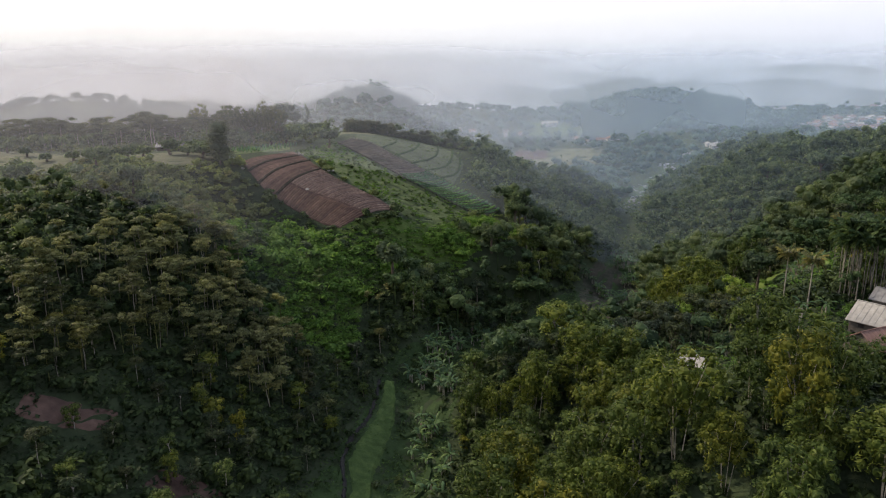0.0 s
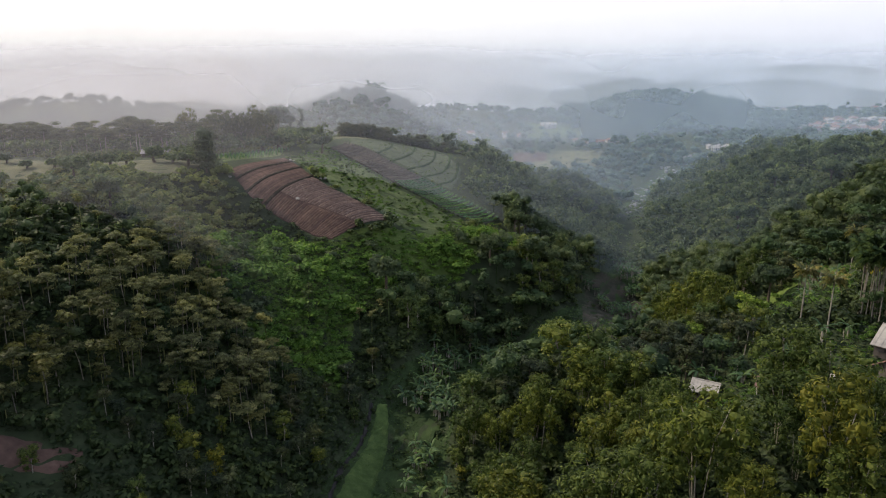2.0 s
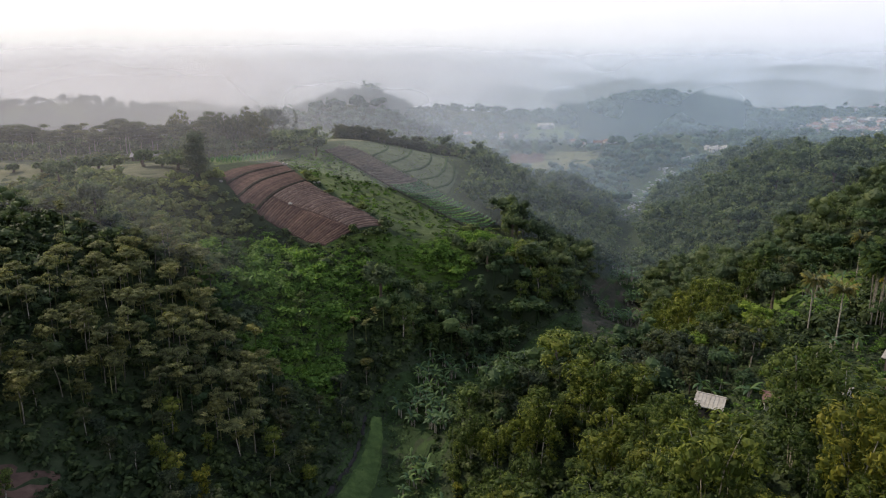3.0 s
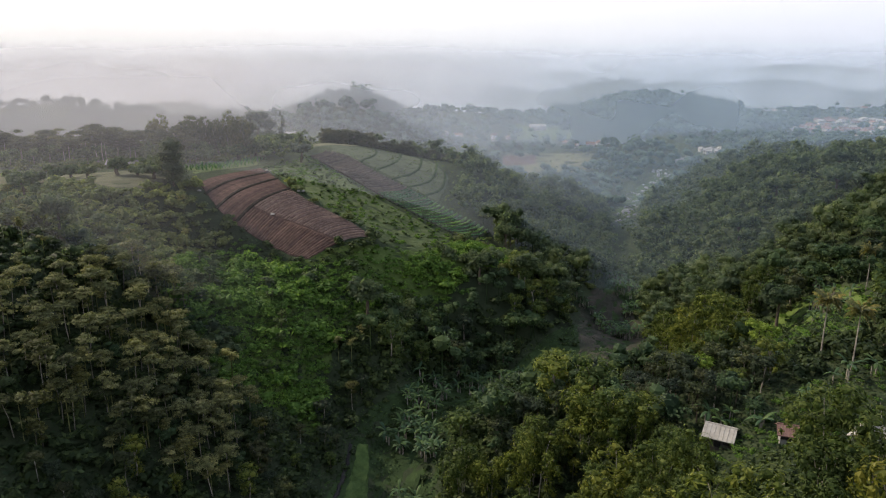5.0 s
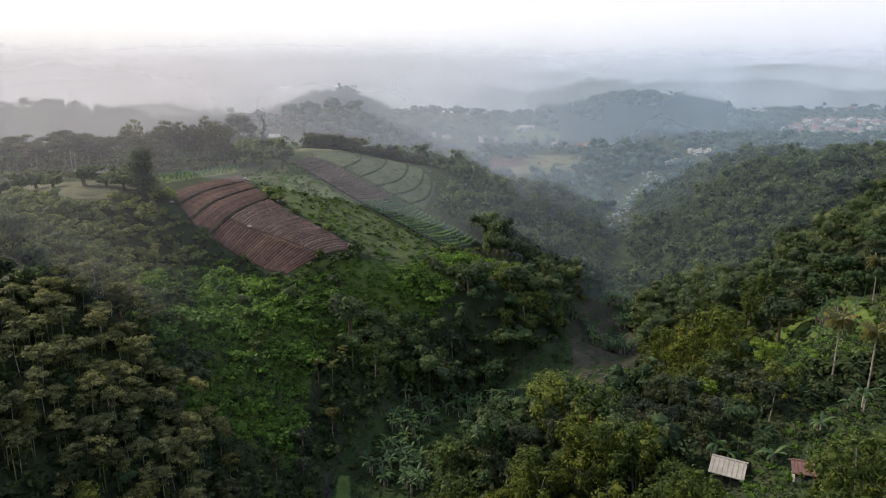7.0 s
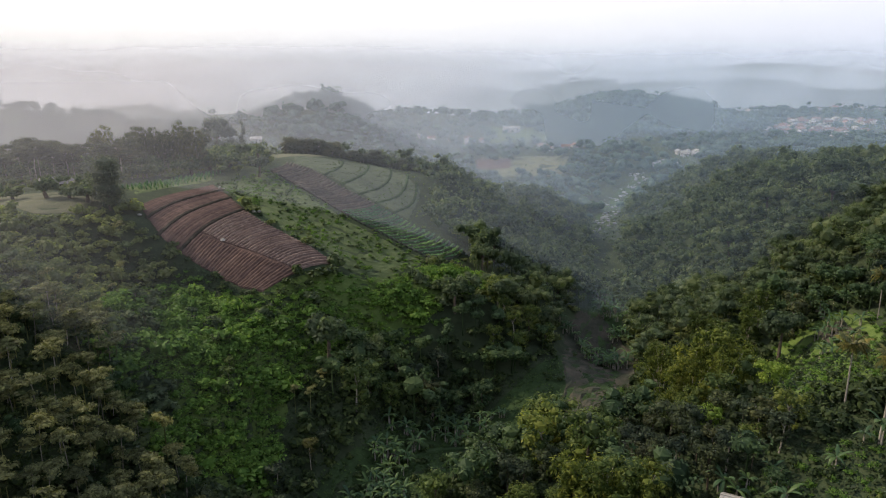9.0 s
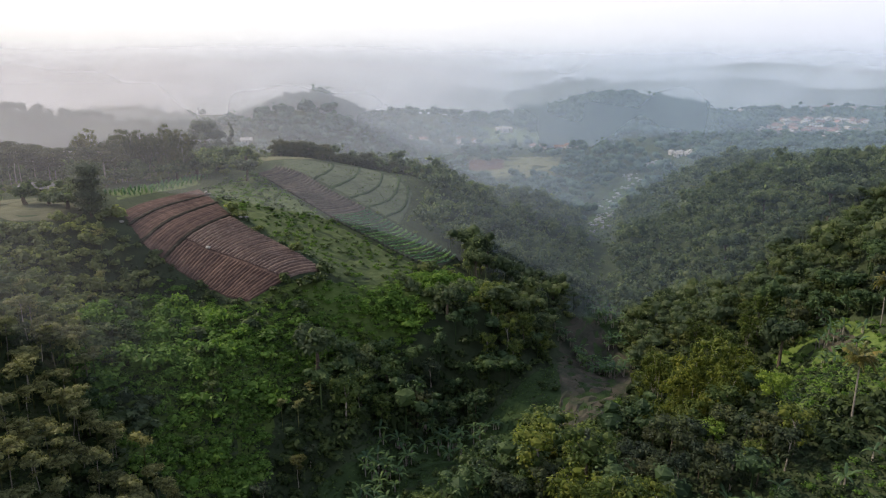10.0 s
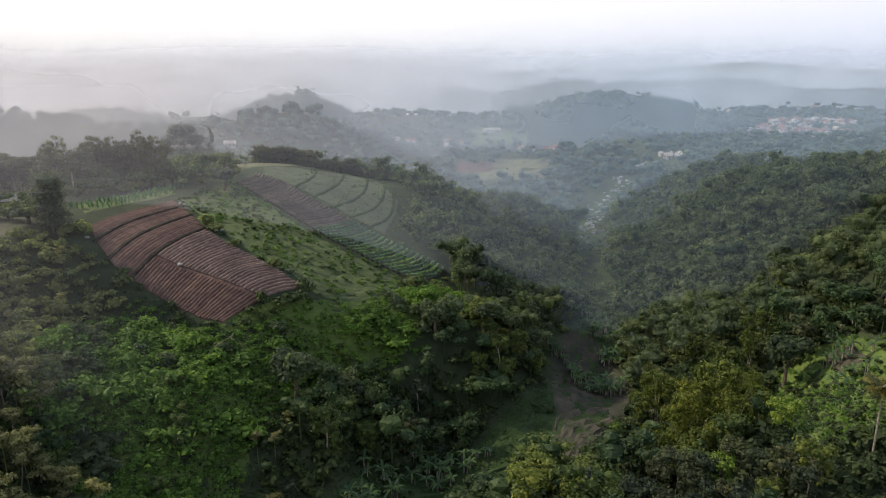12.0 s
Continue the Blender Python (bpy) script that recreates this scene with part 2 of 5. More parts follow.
def mist(name, share, reach, low):
    """A flat sheet that imitates haze: lets most light by, scatters the rest both ways, and thins out upwards, below
    low, and to the east.
    """
    m, add, link, out = material(name)
    pos = add("ShaderNodeNewGeometry").outputs["Position"]
    sp = add("ShaderNodeSeparateXYZ")
    link(pos, sp.inputs[0])
    up = add("ShaderNodeMapRange")
    up.interpolation_type = "SMOOTHSTEP"
    for k, v in (("From Min", 30.0), ("From Max", 118.0), ("To Min", 1.0), ("To Max", 0.0)):
        up.inputs[k].default_value = v
    link(sp.outputs[2], up.inputs[0])
    drift = add("ShaderNodeMapRange")
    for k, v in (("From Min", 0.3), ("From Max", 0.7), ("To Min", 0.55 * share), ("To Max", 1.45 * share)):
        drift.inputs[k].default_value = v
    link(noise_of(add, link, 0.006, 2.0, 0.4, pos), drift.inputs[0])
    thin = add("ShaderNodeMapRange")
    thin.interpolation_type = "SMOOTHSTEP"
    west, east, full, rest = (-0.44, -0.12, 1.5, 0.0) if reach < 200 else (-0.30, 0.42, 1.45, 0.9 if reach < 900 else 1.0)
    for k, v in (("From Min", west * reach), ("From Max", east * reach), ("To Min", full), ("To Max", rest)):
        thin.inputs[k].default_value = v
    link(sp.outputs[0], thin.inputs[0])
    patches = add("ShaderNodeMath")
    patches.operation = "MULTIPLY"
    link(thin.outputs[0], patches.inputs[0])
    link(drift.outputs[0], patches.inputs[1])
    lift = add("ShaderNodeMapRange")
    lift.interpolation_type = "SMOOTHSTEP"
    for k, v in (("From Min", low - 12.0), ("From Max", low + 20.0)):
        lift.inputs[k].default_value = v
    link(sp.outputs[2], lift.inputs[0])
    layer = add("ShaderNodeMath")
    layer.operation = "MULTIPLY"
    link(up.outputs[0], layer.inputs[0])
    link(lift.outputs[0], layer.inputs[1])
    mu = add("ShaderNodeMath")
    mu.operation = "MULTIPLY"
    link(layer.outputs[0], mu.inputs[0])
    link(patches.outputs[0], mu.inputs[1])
    # Warmer towards the sun, bluer away: the haze's lighting is in this colour.
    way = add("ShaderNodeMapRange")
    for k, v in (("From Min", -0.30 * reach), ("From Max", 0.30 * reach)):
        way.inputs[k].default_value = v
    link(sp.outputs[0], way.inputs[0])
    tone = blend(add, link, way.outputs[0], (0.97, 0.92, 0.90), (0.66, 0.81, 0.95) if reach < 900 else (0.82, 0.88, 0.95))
    d = add("ShaderNodeBsdfDiffuse")
    link(tone, d.inputs[0])
    t = add("ShaderNodeBsdfTranslucent")
    link(tone, t.inputs[0])
    half = add("ShaderNodeMixShader")
    half.inputs[0].default_value = 0.5
    link(d.outputs[0], half.inputs[1])
    link(t.outputs[0], half.inputs[2])
    clear = add("ShaderNodeBsdfTransparent")
    mix = add("ShaderNodeMixShader")
    link(mu.outputs[0], mix.inputs[0])
    link(clear.outputs[0], mix.inputs[1])
    link(half.outputs[0], mix.inputs[2])
    link(mix.outputs[0], out.inputs[0])
    return m


# ---- mesh helpers ----
rng = np.random.default_rng(7)


def mesh_of(name, V, F, mat, smooth=False):
    """A triangle mesh from arrays."""
    V, F = np.asarray(V, np.float32), np.asarray(F, np.int32)
    me = bpy.data.meshes.new(name)
    me.vertices.add(len(V))
    me.vertices.foreach_set("co", V.ravel())
    me.loops.add(F.size)
    me.loops.foreach_set("vertex_index", F.ravel())
    me.polygons.add(len(F))
    me.polygons.foreach_set("loop_start", np.arange(len(F), dtype=np.int32) * 3)
    me.polygons.foreach_set("use_smooth", np.full(len(F), smooth))
    me.update(calc_edges=True)
    if mat:
        me.materials.append(mat)
    return me


def join(pieces):
    """Joins (V, F) pairs."""
    Vs, Fs, k = [], [], 0
    for V, F in pieces:
        Vs.append(V)
        Fs.append(np.asarray(F) + k)
        k += len(V)
    return np.concatenate(Vs), np.concatenate(Fs)


def part(name, VF, mat, parent=None, label="", smooth=False):
    ob = new(name, mesh_of(name, *VF, mat, smooth))
    ob.parent = parent
    return tagged(ob, label)


def shared(name, me, parent, label="", m=None):
    ob = new(name, me)
    ob.parent = parent
    if m is not None:
        ob.matrix_basis = m
    return tagged(ob, label)


def unit(n):
    u = rng.normal(size=(n, 3))
    return u / np.linalg.norm(u, axis=1, keepdims=True)


def leaves(P, N, length, width, fold=0.25):
    """Folded pointed leaf sprays at P, facing N."""
    n = len(P)
    T = np.cross(N, unit(n))
    T /= np.linalg.norm(T, axis=1, keepdims=True) + 1e-9
    S = np.cross(N, T)
    a = (length * rng.uniform(0.6, 1.25, n))[:, None]
    b = (width * rng.uniform(0.6, 1.25, n))[:, None]
    V = np.stack([P - T * a, P + S * b - N * b * fold, P + T * a - N * a * 0.25, P - S * b - N * b * fold], 1).reshape(-1, 3)
    k = np.arange(n)[:, None] * 4
    F = np.concatenate([k + [0, 1, 2], k + [0, 2, 3]], 1).reshape(-1, 3)
    return V, F


ICO_V = np.array([(0, 0, 1)] + [(0.894 * math.cos(a), 0.894 * math.sin(a), 0.447) for a in np.arange(5) * 2 * math.pi / 5]
                 + [(0.894 * math.cos(a), 0.894 * math.sin(a), -0.447) for a in (np.arange(5) + 0.5) * 2 * math.pi / 5] + [(0, 0, -1)])
ICO_F = np.array([(0, i + 1, (i + 1) % 5 + 1) for i in range(5)] + [(i + 1, i + 6, (i + 1) % 5 + 1) for i in range(5)]
                 + [((i + 1) % 5 + 1, i + 6, (i + 1) % 5 + 6) for i in range(5)] + [(i + 6, 11, (i + 1) % 5 + 6) for i in range(5)])


def crown_of(lobes, count, size, core=0.7, low=-0.5, slim=0.55):
    """A crown: leaf sprays over the skin of uneven lobes (x, y, z, rx, ry, rz), round a dense heart."""
    L = np.asarray(lobes, float)
    w = (L[:, 3] * L[:, 4] + L[:, 3] * L[:, 5])
    pick = rng.choice(len(L), count, p=w / w.sum())
    u = unit(count * 4 + 40)
    u = u[u[:, 2] > low]
    u = u[np.arange(count) % len(u)]
    c, r = L[pick, :3], L[pick, 3:]
    P = c + u * r * rng.uniform(0.72, 1.08, (count, 1))
    N = u / r * r.mean(1, keepdims=True) + 0.55 * unit(count) + (0, 0, 0.5)
    N /= np.linalg.norm(N, axis=1, keepdims=True)
    out = [leaves(P, N, size, size * slim)]
    if core:
        for l in L:
            out.append((l[:3] + ICO_V * l[3:] * core * rng.uniform(0.8, 1.1, (12, 1)), ICO_F))
    return join(out)


def tube(points, radii, sides=6):
    """A tapered tube through points."""
    P, R = np.asarray(points, float), np.asarray(radii, float)
    a = np.arange(sides) * 2 * math.pi / sides
    V, F = [], []
    for i, (p, r) in enumerate(zip(P, R)):
        d = P[min(i + 1, len(P) - 1)] - P[max(i - 1, 0)]
        d /= np.linalg.norm(d) + 1e-9
        s = np.cross(d, (0.13, 0.99, 0.05))
        s /= np.linalg.norm(s) + 1e-9
        q = np.cross(d, s)
        V.append(p + r * (np.cos(a)[:, None] * s + np.sin(a)[:, None] * q))
    for i in range(len(P) - 1):
        for j in range(sides):
            k, l = i * sides + j, i * sides + (j + 1) % sides
            F += [(k, l, l + sides), (k, l + sides, k + sides)]
    return np.concatenate(V), np.array(F)


def box(x0, x1, y0, y1, z0, z1):
    V = np.array([(x, y, z) for x in (x0, x1) for y in (y0, y1) for z in (z0, z1)], float)
    F = [(0, 1, 3), (0, 3, 2), (4, 6, 7), (4, 7, 5), (0, 4, 5), (0, 5, 1), (2, 3, 7), (2, 7, 6), (0, 2, 6), (0, 6, 4), (1, 5, 7), (1, 7, 3)]
    return V, np.array(F)


# ---- the lie of the land ----
# Rolling hills as broad mounds and hollows on a plan, every 55 m across and 50 m ahead, with smaller knolls and dips between.
MOUNDS = (
    (3.4, -0.2, 13.6, -12.2, -11.2, -1.8, 9.3, 3.9, 0.9),
    (-7.1, 4.1, 16.5, -21.5, 30, 9.5, 33.5, 20.7, 1),
    (33.2, 13.4, 7.7, 0.9, -1.7, -14.2, -19.3, 39.1, 0.6),
    (27.1, -41.6, 51.1, -32.7, 2.7, 49.3, -37.9, 31.4, -3.9),
    (28.2, -17.7, 21.2, 11.5, -30.7, -0.2, 23.1, 6.6, 3.5),
    (12.9, 15.5, 7.1, 1.7, 42.1, -26, 20.8, -0.8, 17),
    (-4.3, 9.8, 5.1, 10, -22.7, -0.9, 5.8, 10.1, 11.9),
    (27.6, -9.2, 4.8, 16.7, 25.4, -20.7, 23.1, -12, 22),
    (2.6, -6.5, 28.1, -18.1, 8.9, -20.2, 33.7, -15.1, -0.4),
    (0.8, 6, -6.9, -3.3, 13.3, -29.7, -8.8, 7.3, -5.9),
)
KNOLLS = (      # x, y, height, half widths across and along
    (-50, 178, -9.3, 22, 18),
    (-14, 194, 7.6, 20, 14),
    (6, 186, -7.3, 18, 16),
    (-22, 168, 6.7, 20, 16),
    (52, 212, -8.4, 16, 18),
    (20, 140, 11.5, 22, 18),
    (38, 84, 11.3, 24, 22),
    (-20, 118, 2, 14, 26),
    (84, 250, -4.3, 22, 30),
    (90, 300, 1, 24, 30),
    (118, 275, 6.7, 26, 28),
    (-30, 275, 3.3, 26, 22),
    (24, 300, 9.5, 22, 24),
    (-60, 110, -0.9, 24, 26),
    (70, 178, -12, 22, 20),
    (-36, 120, 2.2, 16, 20),
    (14, 202, 7, 14, 12),
    (112, 345, -7.5, 20, 26),
    (62, 345, 13.8, 20, 26),
    (-40, 300, 1.8, 22, 20),
)
FAR_HILLS = (   # x, y, height, half widths across and along
    (275, 880, 37, 125, 150), (235, 850, 7, 40, 60), (335, 900, 6, 40, 60), (-68, 740, 43, 70, 90), (-330, 690, 40, 190, 90), (40, 900, 16, 110, 90), (560, 1150, 26, 150, 130),
    (-360, 1120, 52, 110, 80), (-40, 1190, 46, 150, 80), (330, 1270, 44, 120, 80), (640, 1380, 52, 150, 90),
    (-500, 1350, 54, 320, 160), (-60, 1500, 40, 300, 170), (650, 1700, 34, 300, 170), (1150, 2300, 48, 480, 200), (-900, 2300, 66, 500, 220),
    (200, 2500, 52, 500, 220), (-300, 3200, 60, 700, 260), (900, 3600, 60, 800, 260), (1700, 3300, 66, 500, 300), (-1900, 3400, 68, 700, 300),
)


def smooth_step(a, b, x):
    t = np.clip((x - a) / (b - a), 0, 1)
    return t * t * (3 - 2 * t)


def height(x, y):
    """Height of the ground at places of the plan."""
    x, y = np.asarray(x, float), np.asarray(y, float)
    near = np.zeros(np.broadcast(x, y).shape)
    for j, row in enumerate(MOUNDS):
        for i, a in enumerate(row):
            near = near + a * np.exp(-((x + 190 - 55 * i) ** 2 + (y + 20 - 50 * j) ** 2) / (2 * 46.0 ** 2))
    for a, b, h, sx, sy in KNOLLS:
        near = near + h * np.exp(-((x - a) / sx) ** 2 - ((y - b) / sy) ** 2)
    far = -13 + 5 * np.sin(x / 97 + 1.3) * np.sin(y / 131 + 0.4) + 3 * np.sin(x / 41 + y / 63)
    for a, b, h, sx, sy in FAR_HILLS:
        far = far + h * np.exp(-((x - a) / sx) ** 2 - ((y - b) / sy) ** 2)
    w = smooth_step(370, 470, y) + smooth_step(200, 300, np.abs(x - 25)) * smooth_step(-60, 250, y) + smooth_step(0, -80, y)
    w = np.clip(w, 0, 1)
    side = 30 * (1 - smooth_step(250, 600, y)) * smooth_step(190, 290, np.abs(x - 25)) - 60 * (np.abs(x - 25) < 190)
    return near * (1 - w) + np.maximum(far, side) * w


def h1(x, y):
    return float(height(x, y))


def lines(lo, hi, n, step, out_lo, out_hi, reach):
    """Grid lines: n of them close together from lo to hi, wider ones beyond, and a few out to the horizon."""
    g = np.geomspace(step, reach, 22)
    return np.concatenate([(out_lo - g)[::-1], np.arange(out_lo, lo - 1, step), np.linspace(lo, hi, n), np.arange(hi + step, out_hi, step), out_hi + g])


GXS = lines(-220, 280, 190, 13, -940, 1000, 3600)
GYS = lines(0, 470, 180, 12, -30, 1500, 3000)
XX, YY = np.meshgrid(GXS, GYS)
ZZ = height(XX, YY)
nx, ny = len(GXS), len(GYS)
k = (np.arange(ny - 1)[:, None] * nx + np.arange(nx - 1)[None, :]).ravel()[:, None]
ground_F = np.concatenate([k + [0, 1, nx + 1], k + [0, nx + 1, nx]], 1).reshape(-1, 3)
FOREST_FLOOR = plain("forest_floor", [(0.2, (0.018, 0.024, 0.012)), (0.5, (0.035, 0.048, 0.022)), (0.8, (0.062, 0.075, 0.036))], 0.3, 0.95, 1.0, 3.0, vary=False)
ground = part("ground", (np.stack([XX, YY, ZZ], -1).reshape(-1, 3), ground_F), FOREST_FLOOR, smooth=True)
tagged(ground, "dark leafy forest floor rolling over hills and a valley", "ground", kind="structure")

# upright sheets stand in for morning haze, thin over the valley and thicker over the lowland behind the farmed hill
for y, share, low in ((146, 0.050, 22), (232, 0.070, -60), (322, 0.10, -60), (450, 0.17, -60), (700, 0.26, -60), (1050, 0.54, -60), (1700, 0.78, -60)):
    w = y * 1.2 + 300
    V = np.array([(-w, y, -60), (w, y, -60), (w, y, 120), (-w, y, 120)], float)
    bank = part("backdrop", (V, [(0, 1, 2), (0, 2, 3)]), mist("haze_sheet", share, y, low))
    tagged(bank, "upright see-through sheet, pale and bluish, standing in for haze", "mist", kind="structure")
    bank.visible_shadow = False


# ---- fields and open ground ----
def resample(pts, n):
    P = np.asarray(pts, float)
    d = np.concatenate([[0], np.cumsum(np.linalg.norm(np.diff(P, axis=0), axis=1))])
    s = np.linspace(0, d[-1], n)
    return np.stack([np.interp(s, d, P[:, 0]), np.interp(s, d, P[:, 1])], 1)


def patch(a, b, n, m, lift=0.10, rough=0.05):
    """A sheet laid over the ground between two edges of the plan, n by m pieces, with its rim turned into the soil."""
    A, B = resample(a, n + 1), resample(b, n + 1)
    t = np.linspace(0, 1, m + 1)[None, :, None]
    P = A[:, None] * (1 - t) + B[:, None] * t
    P = P + rng.normal(0, 0.10, P.shape)
    Z = height(P[..., 0], P[..., 1]) + lift + rng.normal(0, rough, P.shape[:2])
    Z[0], Z[-1], Z[:, 0], Z[:, -1] = Z[0] - 0.5, Z[-1] - 0.5, Z[:, 0] - 0.5, Z[:, -1] - 0.5
    V = np.concatenate([P, Z[..., None]], -1).reshape(-1, 3)
    k = (np.arange(n)[:, None] * (m + 1) + np.arange(m)[None, :]).ravel()[:, None]
    F = np.concatenate([k + [0, m + 2, 1], k + [0, m + 1, m + 2]], 1).reshape(-1, 3)
    return V, F


def ridge(p, q, n, half, tall, lift=0.08, bow=0.0):
    """A raised bed from p to q, rounded on top, following the ground."""
    p, q = np.asarray(p, float), np.asarray(q, float)
    t = np.linspace(0, 1, n + 1)[:, None]
    d = q - p
    side = np.array([d[1], -d[0]]) / (np.linalg.norm(d) + 1e-9)
    C = p + d * t + side * (bow * 4 * t * (1 - t)) + side * rng.normal(0, 0.05, (n + 1, 1))
    rows = []
    for o, z in ((-1, -0.05), (-0.55, 0.85), (0.55, 0.9), (1, -0.05)):
        Q = C + side * o * half
        rows.append(np.concatenate([Q, (height(Q[:, 0], Q[:, 1]) + lift + z * tall * rng.uniform(0.75, 1.2, n + 1))[:, None]], 1))
    V = np.stack(rows, 1).reshape(-1, 3)
    F = []
    for i in range(n):
        for j in range(3):
            k = i * 4 + j
            F += [(k, k + 5, k + 1), (k, k + 4, k + 5)]
    return V, np.array(F)


def on_line(pts, s):
    P = np.asarray(pts, float)
    d = np.concatenate([[0], np.cumsum(np.linalg.norm(np.diff(P, axis=0), axis=1))])
    return np.array([np.interp(s * d[-1], d, P[:, 0]), np.interp(s * d[-1], d, P[:, 1])])


# ploughed field: four bands of beds that step down the slope
A_RIGHT = [(-51.4, 243.6), (-42.9, 227.8), (-37.2, 218.9), (-32.4, 214.3), (-26.7, 210.7), (-19.6, 205), (-12.9, 199.1)]
A_LEFT = [(-58.6, 205.1), (-54.4, 199), (-50.5, 194.7), (-45.3, 191.8), (-39.1, 188.6), (-32.3, 185.3), (-27.5, 184.6)]
ploughed = new("ploughed_field")
tagged(ploughed, "freshly ploughed red-brown field in stepped bands on the hillside", "field")
part("soil", patch(A_LEFT, A_RIGHT, 40, 30, 0.10, 0.04), SOIL, ploughed)
BANDS = ((0.015, 0.155, 7), (0.175, 0.30, 7), (0.32, 0.455, 8), (0.475, 0.99, 31))
for a, b, n in BANDS:
    for i in range(n):
        s = a + (b - a) * (i + 0.5) / n
        p, q = on_line(A_LEFT, s), on_line(A_RIGHT, s)
        low = a > 0.46
        if low:
            mid = p + (q - p) * (0.30 + 0.35 * (s - 0.475))
            g = (q - p) / np.linalg.norm(q - p)
            part("planting_bed", ridge(p + g * 0.7, mid - g * 0.35, 9, 0.27, 0.30), SOIL, ploughed)
            part("planting_bed", ridge(mid + g * 0.35, q - g * 0.6, 14, 0.24, 0.34), SOIL_BED, ploughed, "dry crusted bed")
        else:
            part("planting_bed", ridge(p + (q - p) * 0.02, q - (q - p) * 0.02, 20, 0.30, 0.15), SOIL, ploughed)
# The shadow under each step is put into the lip's colour.
for s in (0.165, 0.31, 0.465):
    p, q = on_line(A_LEFT, s), on_line(A_RIGHT, s)
    part("terrace_lip", ridge(p, q, 34, 0.42, 0.45, 0.05), LIP_SHADOW, ploughed, "weedy lip between two bands, coloured dark like its shadow")

# long strip of beds: bare above, green leaf crop below
C_LEFT = [(-39.5, 265.7), (-32, 254.9), (-24.4, 244.9), (-17.5, 236.6), (-11.1, 230.4), (-3.8, 226.5), (3.3, 223.3), (10, 220.5)]
C_RIGHT = [(-35.9, 276.6), (-27.3, 271), (-19.7, 261.5), (-9.3, 252), (-1.1, 243.8), (6.6, 238.4), (14.3, 236.4), (19.5, 234)]
strip_field = new("vegetable_field")
tagged(strip_field, "long hillside strip of bare beds above and green leaf crop below", "field")
# Dark base under paler beds stands for shade in the furrows.
part("soil", patch(C_LEFT, C_RIGHT, 60, 14, 0.08, 0.03), CLEARING, strip_field)
N_ROWS = 50
for i in range(N_ROWS):
    s = (i + 0.5) / N_ROWS
    p, q = on_line(C_LEFT, s), on_line(C_RIGHT, s)
    part("planting_bed", ridge(p, q, 12, 0.38, 0.62, 0.05, 1.5), SOIL_PALE if s < 0.62 else SOIL_GREY, strip_field)
    if s > 0.57:
        n = 230
        t = rng.uniform(0.02, 0.98, n)[:, None]
        d = q - p
        sd = np.array([d[1], -d[0]]) / np.linalg.norm(d)
        C = p + d * t + sd * (1.5 * 4 * t * (1 - t)) + sd * rng.normal(0, 0.16, (n, 1))
        P = np.concatenate([C, (height(C[:, 0], C[:, 1]) + rng.uniform(0.5, 0.8, n))[:, None]], 1)
        N = unit(n) * 0.7 + (0, 0, 1)
        part("crop_row", leaves(P, N / np.linalg.norm(N, axis=1, keepdims=True), 0.36, 0.2), LEAF_CROP, strip_field, "knee-high green leaf crop")

# fallow terraces under the crest
D_LOW = [(-34, 277.2), (-23.6, 267.5), (-12.9, 257.8), (-1.2, 247), (4.5, 243)]
D_TOP = [(-37, 292), (-24, 304), (-9, 312), (3, 303), (9, 284)]
terraces = new("fallow_terraces")
tagged(terraces, "grey-green fallow terraces below the hill crest", "field")
part("soil", patch(D_LOW, D_TOP, 30, 20, 0.10, 0.08), FALLOW, terraces)
for s, bow in ((0.30, 2), (0.45, 2.5), (0.60, 3), (0.74, 2.5), (0.88, 2)):
    part("terrace_bank", ridge(on_line(D_LOW, s), on_line(D_TOP, s + 0.02), 16, 0.5, 0.4, 0.05, bow), MEADOW, terraces, "overgrown bank between two terraces")


def sheet(name, a, b, n, m, mat, label, category, kind="structure", rough=0.06):
    ob = part(name, patch(a, b, n, m, 0.06, rough), mat)
    return tagged(ob, label, category, kind=kind)


sheet("grass_strip", [(-51, 244.5), (-42.5, 228.4), (-32, 214.9), (-19.2, 205.6), (-12, 198.5), (-2, 202)], [(-41, 267.5), (-32.4, 254.5), (-18, 236.2), (-11.5, 229.8), (-4, 226), (11, 219.8)], 50, 16, GRASS, "rough green grass strip between the two fields", "grass")
sheet("crest_meadow", [(-47, 281), (-38, 290), (-30, 299)], [(-54, 300), (-42, 312), (-24, 318)], 16, 10, STRAW, "pale yellow stubble on the hill crest", "field")
sheet("plateau_field", [(-150, 222), (-105, 210), (-74, 190), (-63, 197)], [(-158, 250), (-117, 234), (-78, 214), (-63, 216)], 46, 16, STRAW, "pale dry field on the flat hilltop", "field")
sheet("staked_field", [(-61.5, 212), (-57.5, 232), (-52, 252)], [(-68, 222), (-68, 246), (-60, 271)], 26, 10, GRASS, "yellow-green plot of staked vegetables above the ploughed field", "field")
VALLEY = [(-15, 85), (-11, 112), (-8, 135), (-5, 150), (6, 164), (24, 173), (42, 191), (54, 212), (65, 245), (76, 290), (92, 345), (104, 395), (120, 440), (152, 510), (175, 545)]
VAL_L = [(-25, 85), (-20, 112), (-16, 135), (-13, 152), (-2, 170), (17, 179), (38, 199), (49, 217), (61, 250)]
VAL_R = [(-4, 85), (1, 112), (3, 133), (6, 147), (14, 157), (29, 166), (48, 183), (59, 208), (68, 243)]
sheet("creeper_slope", [(-48, 140), (-52, 165), (-48, 184), (-31, 184), (-12, 198), (14, 219)], [(-18, 138), (-18, 160), (-12, 176), (-3, 188), (10, 198), (24, 212)], 50, 20, HERBS, "green ground cover on the slope below the ploughed field", "grass")
